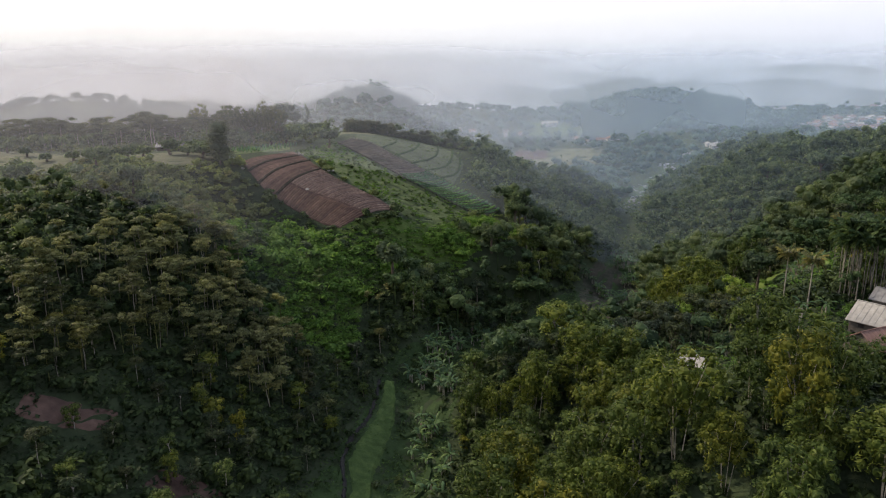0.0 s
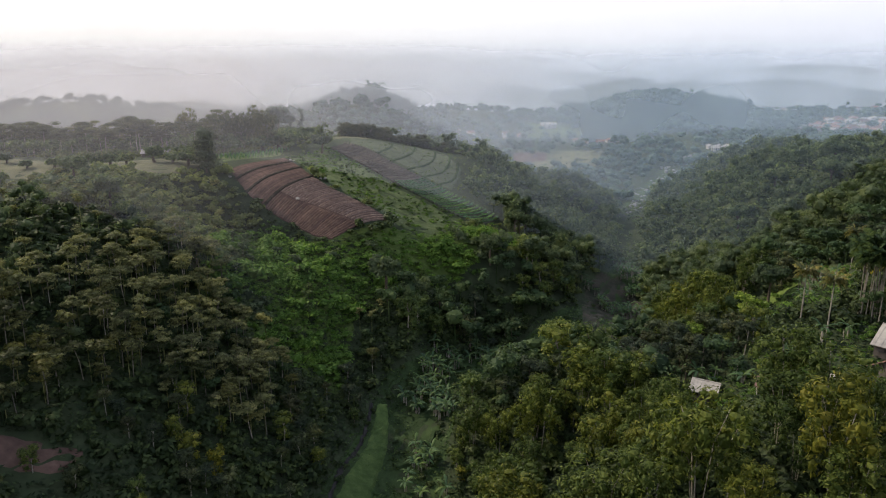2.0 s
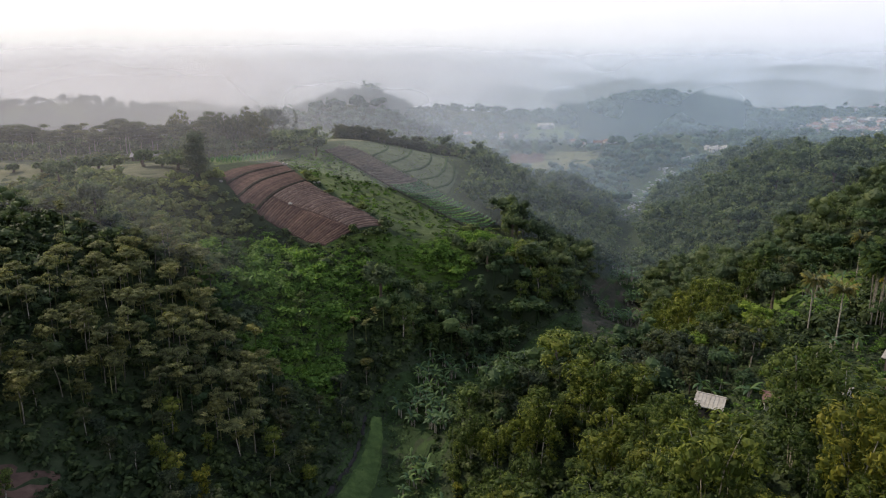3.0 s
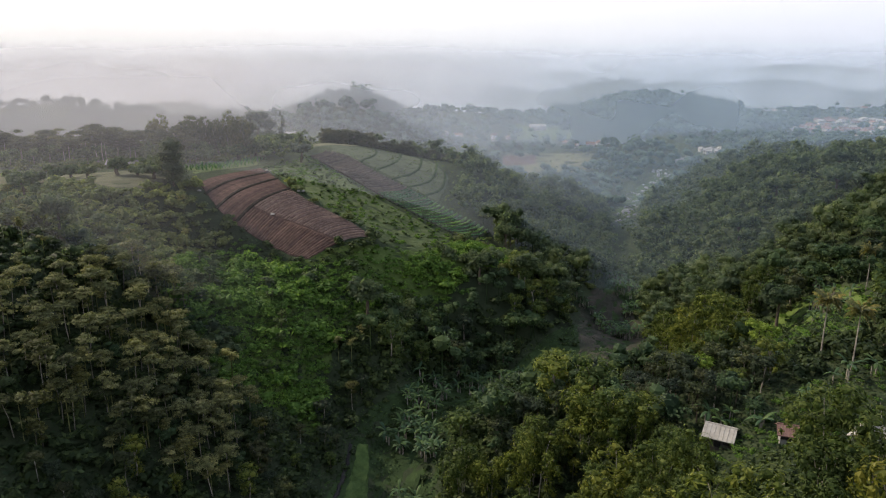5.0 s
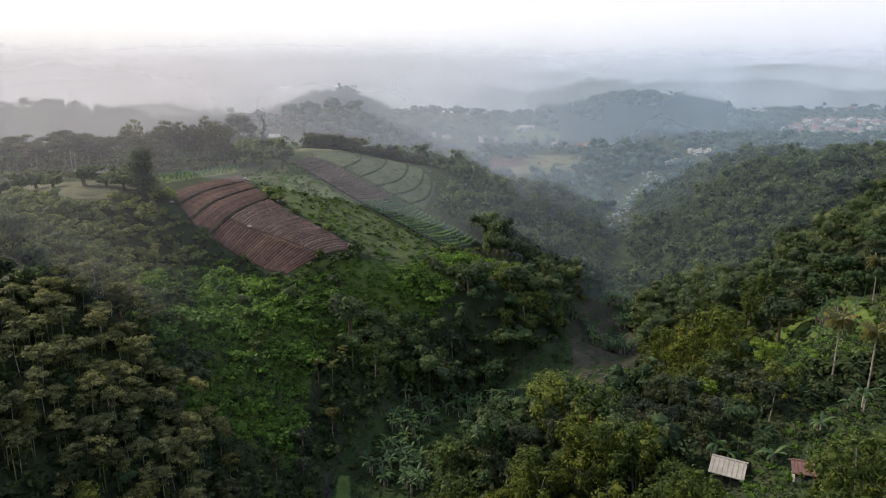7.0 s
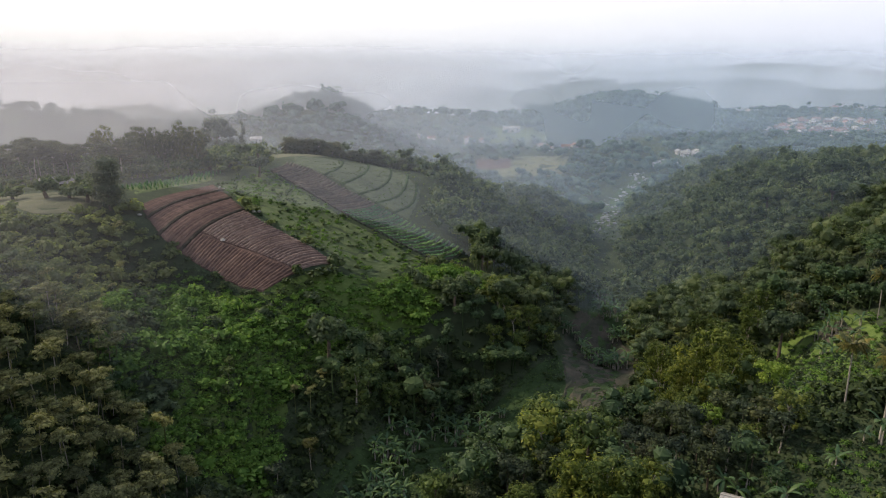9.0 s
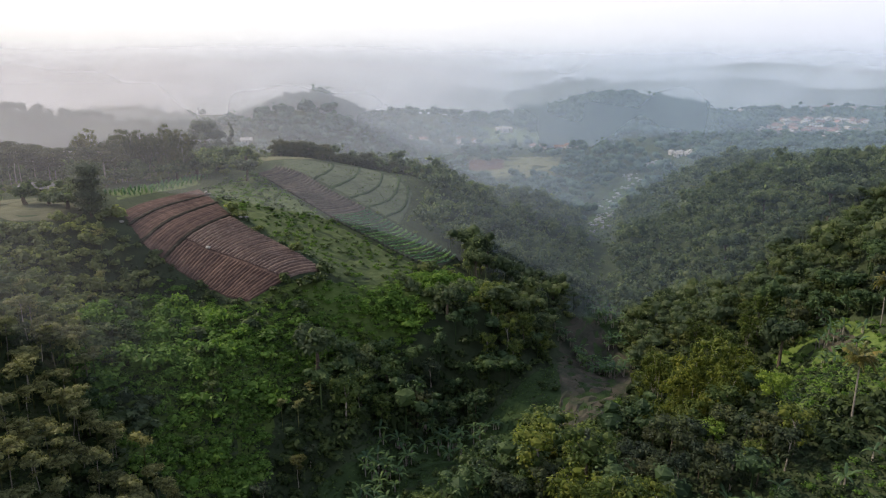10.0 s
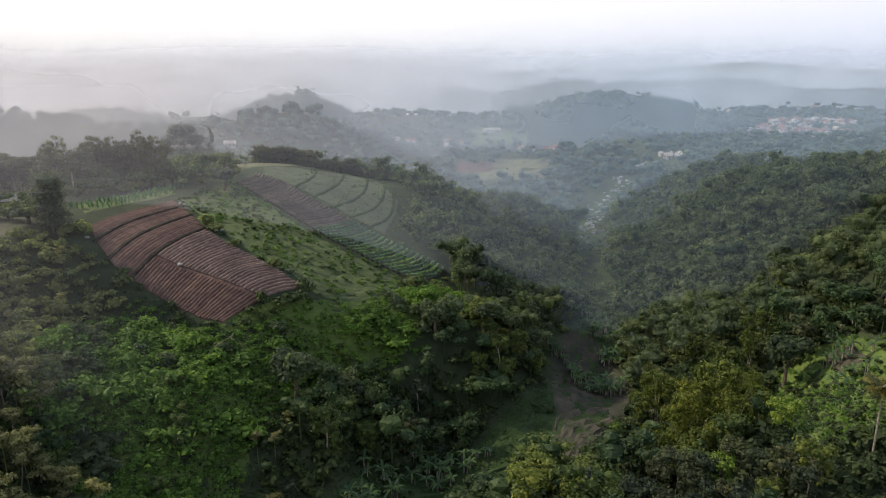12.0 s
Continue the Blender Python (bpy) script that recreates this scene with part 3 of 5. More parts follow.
sheet("valley_meadow", VAL_L, VAL_R, 90, 16, MEADOW, "damp green grassy valley bottom with low terraces", "meadow")
CLR_L = [(33.5, 168), (34.5, 176), (38, 190), (39.5, 204), (44.5, 220), (52, 231)]
CLR_R = [(39, 167), (47, 179), (56, 191), (61, 203), (62, 213), (59, 233)]
PATH_L = [(-15, 90), (-15.4, 104), (-16.8, 111), (-16.2, 118), (-13.9, 129), (-13.2, 136), (-13, 144)]
PATH_R = [(-11, 90), (-11.6, 104), (-11.8, 111), (-10.4, 121), (-9.6, 130), (-9.8, 138), (-10.6, 145)]
# Nothing is dug: the ditch's dark depth is only this strip's colour.
sheet("ditch", [(x - 1.3, y) for x, y in PATH_L], [(x - 0.3, y) for x, y in PATH_L], 60, 3, DARK_GAP, "flat near-black strip painted as a ditch beside the grass path", "ditch", rough=0.03).location.z = 0.25
sheet("grass_path", PATH_L, PATH_R, 60, 6, PATH_GRASS, "bright trodden grass path along the valley bottom", "path", rough=0.05).location.z = 0.30
sheet("herb_slope", [(61, 138), (66, 154), (73, 168), (80, 182), (88, 189)], [(75, 136), (87, 149), (94, 162), (100, 174), (98, 187)], 40, 14, HERBS, "bright green herbs on the open slope behind the palms", "grass")
sheet("bare_earth", [(-42, 84), (-36, 86), (-31, 89)], [(-41, 91), (-36, 92), (-31, 93)], 10, 6, SOIL, "patch of bare red earth on the dark slope", "earth")
sheet("bare_earth", [(-58, 84), (-52, 86), (-46, 92)], [(-58, 91), (-53, 93), (-47, 97)], 10, 6, SOIL, "patch of bare red earth on the dark slope", "earth")
sheet("bare_earth", [(88.5, 172), (90, 178), (92, 183)], [(93.5, 170), (95.5, 176), (97, 181)], 12, 8, CLEARING, "small plot of bare brown earth on the green slope", "earth").location.z = 0.12
sheet("clearing", CLR_L, CLR_R, 34, 14, CLEARING, "bare trodden brown clearing in the valley bottom", "clearing", rough=0.2).location.z = 0.1


# ---- plants ----
def inside(poly, x, y):
    c, n = False, len(poly)
    for i in range(n):
        (x0, y0), (x1, y1) = poly[i], poly[i - 1]
        if (y0 > y) != (y1 > y) and x < (x1 - x0) * (y - y0) / (y1 - y0) + x0:
            c = not c
    return c


def round_lobes(n, r, z, flat=0.7, spread_to=0.62):
    """Uneven lobes that bulge about a crown of radius r whose middle is at height z."""
    L = [(0, 0, z, r * 0.62, r * 0.62, r * 0.62 * flat)]
    for i in range(n):
        a = i * 2.399 + rng.uniform(-0.4, 0.4)
        d = r * spread_to * rng.uniform(0.75, 1.1)
        s = r * rng.uniform(0.34, 0.5)
        L.append((d * math.cos(a), d * math.sin(a), z + r * flat * rng.uniform(-0.45, 0.5), s, s * rng.uniform(0.8, 1.2), s * rng.uniform(0.65, 0.95)))
    return L


def limbs(z0, z1, r0, lean, L, n=3):
    top = np.array([lean[0], lean[1], z1])
    mid = top * (0.5, 0.5, 0.5) + rng.normal(0, 0.15, 3) * (1, 1, 0)
    out = [tube([(0, 0, z0), mid, top], [r0, r0 * 0.75, r0 * 0.5])]
    for l in L[1:1 + n]:
        c = np.array(l[:3])
        out.append(tube([top * (1, 1, 0.85), (top + c) / 2, c], [r0 * 0.45, r0 * 0.3, r0 * 0.12], 5))
    return join(out)


def make_sengon(i, leaf=None):
    """Slim pale trunk, a flat layered feathery crown at the top."""
    tall = rng.uniform(6.8, 8.8)
    lean = rng.normal(0, 0.5, 2)
    L = []
    for k in range(9):
        a, d = k * 2.4 + rng.uniform(-0.5, 0.5), rng.uniform(0.6, 1.5) * (k > 0)
        s = rng.uniform(0.75, 1.15)
        L.append((lean[0] + d * math.cos(a), lean[1] + d * math.sin(a), tall - 0.22 * d * d - 0.08 * k, s, s, 0.48))
    L.append((lean[0] * 0.7 + rng.normal(0, 0.5), lean[1] * 0.7, tall - 2.6, 0.8, 0.8, 0.4))
    return ("trunk", limbs(-0.6, tall - 0.4, 0.085, lean, L), BARK_PALE if i % 3 == 0 else BARK_GREY), ("crown", crown_of(L, 500, 0.25, 0.6, -0.35, 0.5), leaf or LEAF_SENGON)


def make_bamboo(i, leaf=None):
    """A clump of arching culms hung with plumes of small leaves."""
    culms, L = [], []
    for k in range(12):
        a, d = k * 2.4 + rng.uniform(-0.5, 0.5), rng.uniform(1.2, 4.6)
        t = 13.5 - 0.20 * d * d + rng.uniform(-1.6, 0.6)
        tip = np.array([d * math.cos(a), d * math.sin(a), t])
        if k < 4:
            culms.append(tube([(tip[0] * 0.1, tip[1] * 0.1, -0.8), tip * (0.3, 0.3, 0.6), tip * (0.7, 0.7, 0.93), tip], [0.06, 0.055, 0.04, 0.015], 4))
        s = rng.uniform(0.8, 1.45)
        L.append((*(tip * (0.85, 0.85, 0.97)), s, s, s * 0.7))
        L.append((*(tip * (1.15, 1.15, 0.86)), s * 0.75, s * 0.75, s * 1.0))
        L.append((*(tip * (0.6, 0.6, 0.74)), s * 1.0, s * 1.0, s * 1.1))
        L.append((*(tip * (0.8, 0.8, 0.5)), s * 0.8, s * 0.8, s * 1.2))
    return [("culm", c, BARK_PALE) for c in culms] + [("foliage", crown_of(L, 2000, 0.31, 0.5, -0.7, 0.34), leaf or LEAF_BAMBOO)]


def make_broad(i, leaf=None, n_leaf=640):
    r, tall = rng.uniform(2.2, 3.3), rng.uniform(6.5, 9.5)
    L = round_lobes(8, r, tall - r * 0.6, rng.uniform(0.65, 0.95))
    L += [(x * 0.9, y * 0.9, z - r * 0.9, a * 0.9, b * 0.9, c) for x, y, z, a, b, c in L[2:6]] + [(x * 0.7, y * 0.7, z - r * 1.6, a * 0.8, b * 0.8, c) for x, y, z, a, b, c in L[4:7]]
    return ("trunk", limbs(-0.6, tall - r * 0.9, 0.16, rng.normal(0, 0.3, 2), L), BARK_DARK if i % 2 else BARK_PALE), ("crown", crown_of(L, n_leaf, 0.27, 0.58), leaf or LEAF_FOREST)


def make_big(i, r=8.0, tall=16.0, leaf=None, n_leaf=2600):
    L = round_lobes(16, r, tall - r * 0.55, 0.72, 0.7)
    return ("trunk", limbs(-0.8, tall - r * 0.8, 0.5, (0.3, 0.2), L, 6), BARK_DARK), ("crown", crown_of(L, n_leaf, 0.5, 0.72), leaf or LEAF_DARK)


def make_umbrella(i):
    """Tall bare trunk under a wide flat crown in layers."""
    tall = rng.uniform(9, 12)
    L = [(rng.normal(0, 1.9), rng.normal(0, 1.9), tall - k * 0.42, rng.uniform(1.7, 2.7), rng.uniform(1.7, 2.7), 0.75) for k in range(9)]
    return ("trunk", limbs(-0.6, tall - 1, 0.17, rng.normal(0, 0.3, 2), L, 5), BARK_PALE), ("crown", crown_of(L, 900, 0.32, 0.65, -0.4), LEAF_HAZED)


def blade(base, way, length, width, sag, n=6, tear=0.0):
    """One arching frond as a folded ribbon that bends down under its weight."""
    t = np.linspace(0, 1, n + 1)
    w = np.array([way[0], way[1], 0.0])
    w /= np.linalg.norm(w) + 1e-9
    s = np.array([-w[1], w[0], 0.0])
    C = np.array(base) + w * (length * t * (1 - 0.15 * sag * t))[:, None] + np.array([0, 0, 1.0]) * (length * (way[2] * t - sag * t ** 2))[:, None]
    half = width * np.sin(np.pi * np.clip(t * 0.93 + 0.05, 0, 1)) ** 0.6 * 0.5
    half = half * rng.uniform(1 - tear, 1, n + 1)
    V = np.stack([C + s * half[:, None] - (0, 0, 0.06), C, C - s * half[:, None] - (0, 0, 0.06)], 1).reshape(-1, 3)
    F = []
    for i in range(n):
        for j in range(2):
            k = i * 3 + j
            F += [(k, k + 1, k + 4), (k, k + 4, k + 3)]
    return V, np.array(F)


def make_banana(i):
    tall = rng.uniform(1.6, 2.6)
    parts = [("stem", join([tube([(0, 0, -0.4), (0.05, 0, tall * 0.6), (0.1, 0, tall)], [0.16, 0.13, 0.08]), tube([(0.5, 0.3, -0.4), (0.6, 0.35, tall * 0.7)], [0.12, 0.06])]), BARK_PALE)]
    for k in range(7):
        a = k * 2.4 + rng.uniform(-0.3, 0.3)
        parts.append(("leaf", blade((0.08, 0, tall * 0.95), (math.cos(a), math.sin(a), rng.uniform(0.5, 1.3)), rng.uniform(1.6, 2.4), rng.uniform(0.5, 0.7), rng.uniform(0.6, 1.0), 6, 0.35), LEAF_BANANA))
    return parts


def frond(base, a, up, length, sag):
    """A feather frond: a rib that arches over, with drooping leaflets down both sides."""
    t = np.linspace(0.08, 1, 19)
    w, s = np.array([math.cos(a), math.sin(a), 0]), np.array([-math.sin(a), math.cos(a), 0])
    C = np.array(base) + w * (length * np.sin(t * 1.25) * 0.86)[:, None] + np.array([0, 0, length]) * (up * t - sag * t ** 2.2)[:, None]
    out = [tube(C[::3], np.linspace(0.05, 0.012, len(C[::3])), 3)]
    ll = length * 0.26 * np.sin(np.pi * np.clip(t * 0.8 + 0.14, 0, 1))
    for sg in (-1, 1):
        tip = C + sg * s * (ll * 0.8)[:, None] + w * 0.3 - np.array([0, 0, 0.62]) * ll[:, None] * rng.uniform(0.6, 1.3, (19, 1))
        V = np.stack([C - w * 0.17, C + w * 0.17, tip], 1).reshape(-1, 3)
        out.append((V, np.arange(57).reshape(-1, 3)))
    return join(out)


def make_palm(i, tall=12.5, n=34, length=3.3, thick=1.0, bark=None):
    b = rng.normal(0, 0.25, 2)
    top = np.array([b[0], b[1], tall])
    parts = [("trunk", tube([(0, 0, -0.6), top * (0.2, 0.2, 0.35), top * (0.6, 0.6, 0.7), top], np.array([0.22, 0.15, 0.13, 0.11]) * thick, 7), bark or BARK_PALE)]
    for k in range(n):
        f = k / n
        parts.append(("frond", frond(top, k * 2.4 + rng.uniform(-0.2, 0.2), 1.25 - 1.3 * f, length * rng.uniform(0.85, 1.1), 0.55 + 0.25 * f), LEAF_PALM if thick == 1.0 else LEAF_FOREST))
    return parts


def make_areca(i):
    return make_palm(i, rng.uniform(9, 11), 22, 2.6, 0.5, BARK_GREY)


class Kind:
    """A kind of plant: a few meshes, and things made from them."""
    def __init__(self, name, make, count, label, category, group):
        self.name, self.label, self.category, self.group = name, label, category, group
        self.models, self.made = [], 0
        for i in range(count):
            self.models.append([(n, mesh_of(n, *VF, mat)) for n, VF, mat in make(i)])

    def plant(self, x, y, s=1.0, label="", i=None, sink=0.0, sz=None):
        root = new(self.name)
        tagged(root, label or self.label, self.category, self.group)
        root.matrix_basis = pose(x, y, h1(x, y) - sink, 0, 0, rng.uniform(0, 360)) @ Matrix.Diagonal((s, s, sz or s * rng.uniform(0.85, 1.15), 1))
        for n, me in self.models[rng.integers(len(self.models)) if i is None else i % len(self.models)]:
            shared(n, me, root)
        self.made += 1
        return root


def stuff(name, models, places, label, category, lift=0.0):
    """Many alike plants joined into one object: models are (V, F) pairs, places are x, y, scale."""
    out = []
    P = np.asarray(places)
    Z = height(P[:, 0], P[:, 1])
    for (x, y, s), z in zip(P, Z):
        V, F = models[rng.integers(len(models))]
        a = rng.uniform(0, 6.28)
        c, q = math.cos(a) * s, math.sin(a) * s
        W = np.stack([V[:, 0] * c - V[:, 1] * q + x, V[:, 0] * q + V[:, 1] * c + y, V[:, 2] * s * rng.uniform(0.8, 1.2) + z - lift], 1)
        out.append((W, F))
    return join(out)


SENGON = Kind("albizia_tree", make_sengon, 7, "slim pale-trunked tree with a flat feathery olive crown on the slope", "tree", "plantation trees on the slope")
OLIVE = Kind("olive_albizia_tree", lambda i: make_sengon(i, LEAF_OLIVE), 5, "slim albizia tree with a flat olive crown paled for haze", "tree", "plantation trees higher on the slope")
BAMBOO = Kind("bamboo_clump", make_bamboo, 6, "dense arching yellow-green bamboo clump on the near slope", "bamboo", "bamboo thicket")
HILL_BAMBOO = Kind("hilltop_bamboo", lambda i: make_bamboo(i, LEAF_HAZED), 3, "tall plumed hilltop bamboo clump, its leaves greyed for haze", "bamboo", "hilltop bamboo clumps")
BROAD = Kind("broadleaf_tree", make_broad, 7, "round bushy dark green broadleaf tree in the woods", "tree", "woodland trees")
GREEN = Kind("leafy_tree", lambda i: make_broad(i, LEAF_GREEN, 640), 6, "fresh yellow-green leafy tree on the near slope", "tree", "fresh green trees")
LIME = Kind("lime_green_tree", lambda i: make_broad(i, LEAF_LIME, 600), 2, "bright lime-green young tree among darker ones", "tree", "lime-green trees")
DARK = Kind("dark_tree", lambda i: make_broad(i, LEAF_DEEP), 5, "dense dark grey-green tree among the woods", "tree", "dark woodland trees")
BANANA = Kind("banana_plant", make_banana, 5, "pale green banana plant with torn arching leaves in the valley", "banana plant", "banana plants")
PALM = Kind("coconut_palm", make_palm, 3, "tall coconut palm with a yellowing feathery crown by the houses", "palm", "coconut palms")
ARECA = Kind("areca_palm", make_areca, 3, "slender straight palm with a small dark crown in a tight stand", "palm", "stand of slender palms")
CREST = Kind("crest_tree", lambda i: make_broad(i, LEAF_HAZED, 900), 5, "dark bushy tree in the row along the hill crest", "tree", "trees along the crest")
UMBRELLA = Kind("umbrella_tree", make_umbrella, 5, "tall bare-trunked tree with a flat spreading crown on the hilltop", "tree", "hilltop umbrella trees")

A_POLY = A_LEFT + A_RIGHT[::-1]
C_POLY = C_LEFT + C_RIGHT[::-1]
D_POLY = D_LOW + D_TOP[::-1]
STRIP_POLY = [(-51, 244.5), (-42.5, 228.4), (-32, 214.9), (-19.2, 205.6), (-12, 198.5), (-2, 202), (11, 219.8), (-4, 226), (-11.5, 229.8), (-18, 236.2), (-32.4, 254.5), (-41, 267.5)]
PLATEAU_POLY = [(-158, 218), (-104, 207), (-73, 188), (-58, 206), (-51, 246), (-53, 262), (-60, 272), (-69, 246), (-76, 216), (-104, 230), (-158, 252)]
CREST_POLY = [(-48, 281), (-38, 280), (-34, 290), (-20, 308), (-20, 316), (-34, 320), (-54, 304)]
VAL_POLY = VAL_L + VAL_R[::-1]
GREEN_POLY = [(-53, 166), (-50, 181), (-44, 189), (-33, 184), (-26, 183), (-18, 189), (-12, 198), (-2, 202), (12, 219), (21, 222), (24, 212), (12, 197), (-3, 188), (-13, 176), (-19, 160), (-20, 142), (-36, 138), (-46, 150)]
YARD_POLY = [(38, 113), (66, 104), (86, 112), (84, 130), (62, 126), (42, 126)]
RGREEN_POLY = [(62, 139), (75, 137), (87, 149), (94, 162), (100, 174), (97, 185), (86, 187), (79, 181), (73, 168), (66, 154)]
DARK_POLY = [(33, 129), (57, 125), (61, 132), (55, 141), (46, 147), (36, 143)]
BAMBOO_POLY = [(44, 158), (58, 152), (70, 164), (88, 188), (84, 204), (66, 206), (56, 184)]
YARDS = ((-46, 243, 7), (42.2, 113.5, 5.6), (45.3, 120.5, 5), (51, 110.5, 4.5), (76, 112.5, 7), (80, 119, 8), (70, 103, 7), (66, 112, 4), (64, 98, 5), (58, 104, 3.5), (39, 106, 4), (48.5, 106, 4.5))     # clear ground about the houses
LOW_GROVE = ((36.5, 98.5, 6.5), (41, 94, 4.5), (59, 94, 5), (51, 85, 3))     # young bamboo below the houses
CLR_POLY = CLR_L + CLR_R[::-1]
PATH_POLY = PATH_L + PATH_R[::-1]
CLEAR_ALL = (CLR_POLY, A_POLY, C_POLY, D_POLY, STRIP_POLY, PLATEAU_POLY, CREST_POLY, VAL_POLY)


def zone(x, y):
    for p in CLEAR_ALL:
        if inside(p, x, y):
            return "open"
    if inside(GREEN_POLY, x, y):
        return "green"
    if inside(RGREEN_POLY, x, y):
        return "rgreen"
    if inside(YARD_POLY, x, y):
        return "yard"
    vx = np.interp(y, [p[1] for p in VALLEY], [p[0] for p in VALLEY])
    if y > 250 and abs(x - vx) < 3.5 + 0.04 * (y - 250):
        return "brook"
    if x < vx and y < 196 and x < -12:
        z = h1(x, y)
        if z > 31 or y > 152 + 0.1 * (x + 60):
            return "upper"
        return "sengon" if z > 6 and x < -28 and y > 100 + 0.9 * max(x + 50, -8) + 4 * math.sin(x / 4) else "lowleft"
    if inside(DARK_POLY, x, y):
        return "darkwood"
    if inside(BAMBOO_POLY, x, y):
        return "bamboo"
    if x > vx and y < 150 and x < 75:
        return "bamboo" if y < 133 - 0.25 * (x - 5) else "woods"
    return "woods"


def by_field(x, y):
    """Whether a place lies on the margin of the farmed ground."""
    return any(inside(p, x + a, y + b) for p in (A_POLY, C_POLY, D_POLY, STRIP_POLY, CREST_POLY) for a, b in ((3.5, 0), (-3.5, 0), (0, 3.5), (0, -3.5)))


def in_sight(x, y):
    return abs(x) < 0.68 * (y + 8) + 12


far_places, shrub_places, vine_places, dark_places, olive_places = [], [], [], [], []
made = {"green": 0, "sengon": 0, "bamboo": 0, "broad": 0, "dark": 0}


def wood(kind, key, x, y, s, top=240):
    """Plants a tree of its own while there are fewer than about three hundred of the kind."""
    if made[key] < top:
        kind.plant(x, y, s)
        made[key] += 1
        return True
    return False


cells = []
for gy in np.arange(62, 400, 3.5):
    for gx in np.arange(-190, 270, 3.5):
        x, y = gx + rng.uniform(-1.6, 1.6), gy + rng.uniform(-1.6, 1.6)
        if in_sight(x, y):
            cells.append((math.hypot(x, y), x, y))
cells.sort()
for d, x, y in cells:
    z = zone(x, y)
    u = rng.uniform()
    if z in ("open", "green") or (x - 68) ** 2 + (y - 126) ** 2 < 90 or any((x - a) ** 2 + (y - b) ** 2 < r * r for a, b, r in YARDS):
        if y < 108 and z == "bamboo":
            shrub_places.append((x, y, rng.uniform(1.0, 1.6)))
        continue
    if by_field(x, y):
        if u < 0.5 and not inside(A_POLY, x, y + 4):
            shrub_places.append((x, y, rng.uniform(0.35, 0.7)))
        continue
    if x > 48 and y > 106 and z != "darkwood" and any(inside(RGREEN_POLY, x * (1 + k / y), y + k) for k in range(4, 21, 4)) and u < 0.9:
        shrub_places.append((x, y, rng.uniform(0.6, 1.1)))
        continue
    if any(inside(A_POLY, x, y + k) or (x > 28 and inside(CLR_POLY, x * (1 + 2 * k / y), y + 2 * k)) or inside(VAL_POLY, x, y + 0.7 * k) for k in (4, 8)) or inside(C_POLY, x, y + 7) or (x < -58 and any(inside(PLATEAU_POLY, x * (1 + k / y), y + k) for k in (5, 10, 15, 20))):
        shrub_places.append((x, y, rng.uniform(0.6, 1.1)))
        continue
    if z == "brook":
        if u < 0.75:
            far_places.append((x, y, rng.uniform(0.3, 0.55)))
    elif z == "yard" or z == "rgreen":
        if u < 0.10:
            wood(BROAD, "broad", x, y, rng.uniform(0.4, 0.6))
    elif z == "sengon":
        if u < 0.92:
            s = rng.uniform(0.7, 1.0)
            olive_places.append((x + rng.uniform(-1.9, 1.9), y + rng.uniform(-1.9, 1.9), rng.uniform(0.55, 0.85)))
            if d > 175 or not wood(OLIVE if y > 113 + 5 * math.sin(x / 9) else SENGON, "sengon", x, y, s, 300):
                olive_places.append((x, y, s))
        if u > 0.85:
            far_places.append((x, y, rng.uniform(0.45, 0.7)))
    elif z == "upper":
        if u < 0.30:
            far_places.append((x, y, rng.uniform(0.5, 0.85)))
        elif u < 0.55:
            olive_places.append((x, y, rng.uniform(0.35, 0.7)))
        else:
            shrub_places.append((x, y, rng.uniform(1.0, 1.9)))
    elif z == "lowleft":
        if u < 0.05:
            wood(SENGON, "sengon", x, y, rng.uniform(0.55, 0.9), 300)
        elif u < 0.19:
            wood(GREEN, "green", x, y, rng.uniform(0.4, 0.7), 260)
        elif u < 0.5:
            wood(DARK, "dark", x, y, rng.uniform(0.4, 0.75))
    elif z == "darkwood":
        if u < 0.78:
            wood(DARK, "dark", x, y, rng.uniform(0.65, 1.1), 300)
        elif u < 0.84:
            wood(GREEN, "green", x, y, rng.uniform(0.6, 1.0), 260)
    elif z == "bamboo":
        if any((x - a) ** 2 + (y - b) ** 2 < r * r for a, b, r in LOW_GROVE):
            if u < 0.5:
                wood(GREEN, "green", x, y, rng.uniform(0.35, 0.5), 260)
        elif u < 0.24 and x > 6:
            wood(BAMBOO, "bamboo", x, y, rng.uniform(0.65, 1.15), 150)
        elif u < 0.5:
            wood(GREEN, "green", x, y, rng.uniform(0.45, 0.8), 260)
    else:
        near = y < 188 and x > -60
        if x > 20 and y < 215 and u < 0.40 and wood(GREEN, "green", x, y, rng.uniform(0.5, 0.95) + 0.6 * rng.uniform() ** 3, 260):
            pass
        elif near and u < 0.26 and wood(BROAD, "broad", x, y, rng.uniform(0.6, 1.0) + 0.6 * rng.uniform() ** 3):
            pass
        elif near and u < 0.44 and wood(DARK, "dark", x, y, rng.uniform(0.55, 1.0) + 0.7 * rng.uniform() ** 3):
            pass
        elif u < 0.74:
            far_places.append((x, y, 0.45 if y < 244 else 0.9) if x < -60 and y > 200 else (x, y, (rng.uniform(0.6, 1.1) + 0.7 * rng.uniform() ** 3) * (0.6 if y > 275 and x < 0 else 0.85 if y > 285 else 1.0)))
        else:
            shrub_places.append((x, y, rng.uniform(1.0, 1.9)))

# closed canopy on the further flanks
for gy in np.arange(228, 400, 5.0):
    for gx in np.arange(36, 250, 5.0):
        x, y = gx + rng.uniform(-2.2, 2.2), gy + rng.uniform(-2.2, 2.2)
        if in_sight(x, y) and zone(x, y) == "woods" and rng.uniform() < 0.8:
            far_places.append((x, y, rng.uniform(0.5, 0.85) + 0.75 * rng.uniform() ** 4))

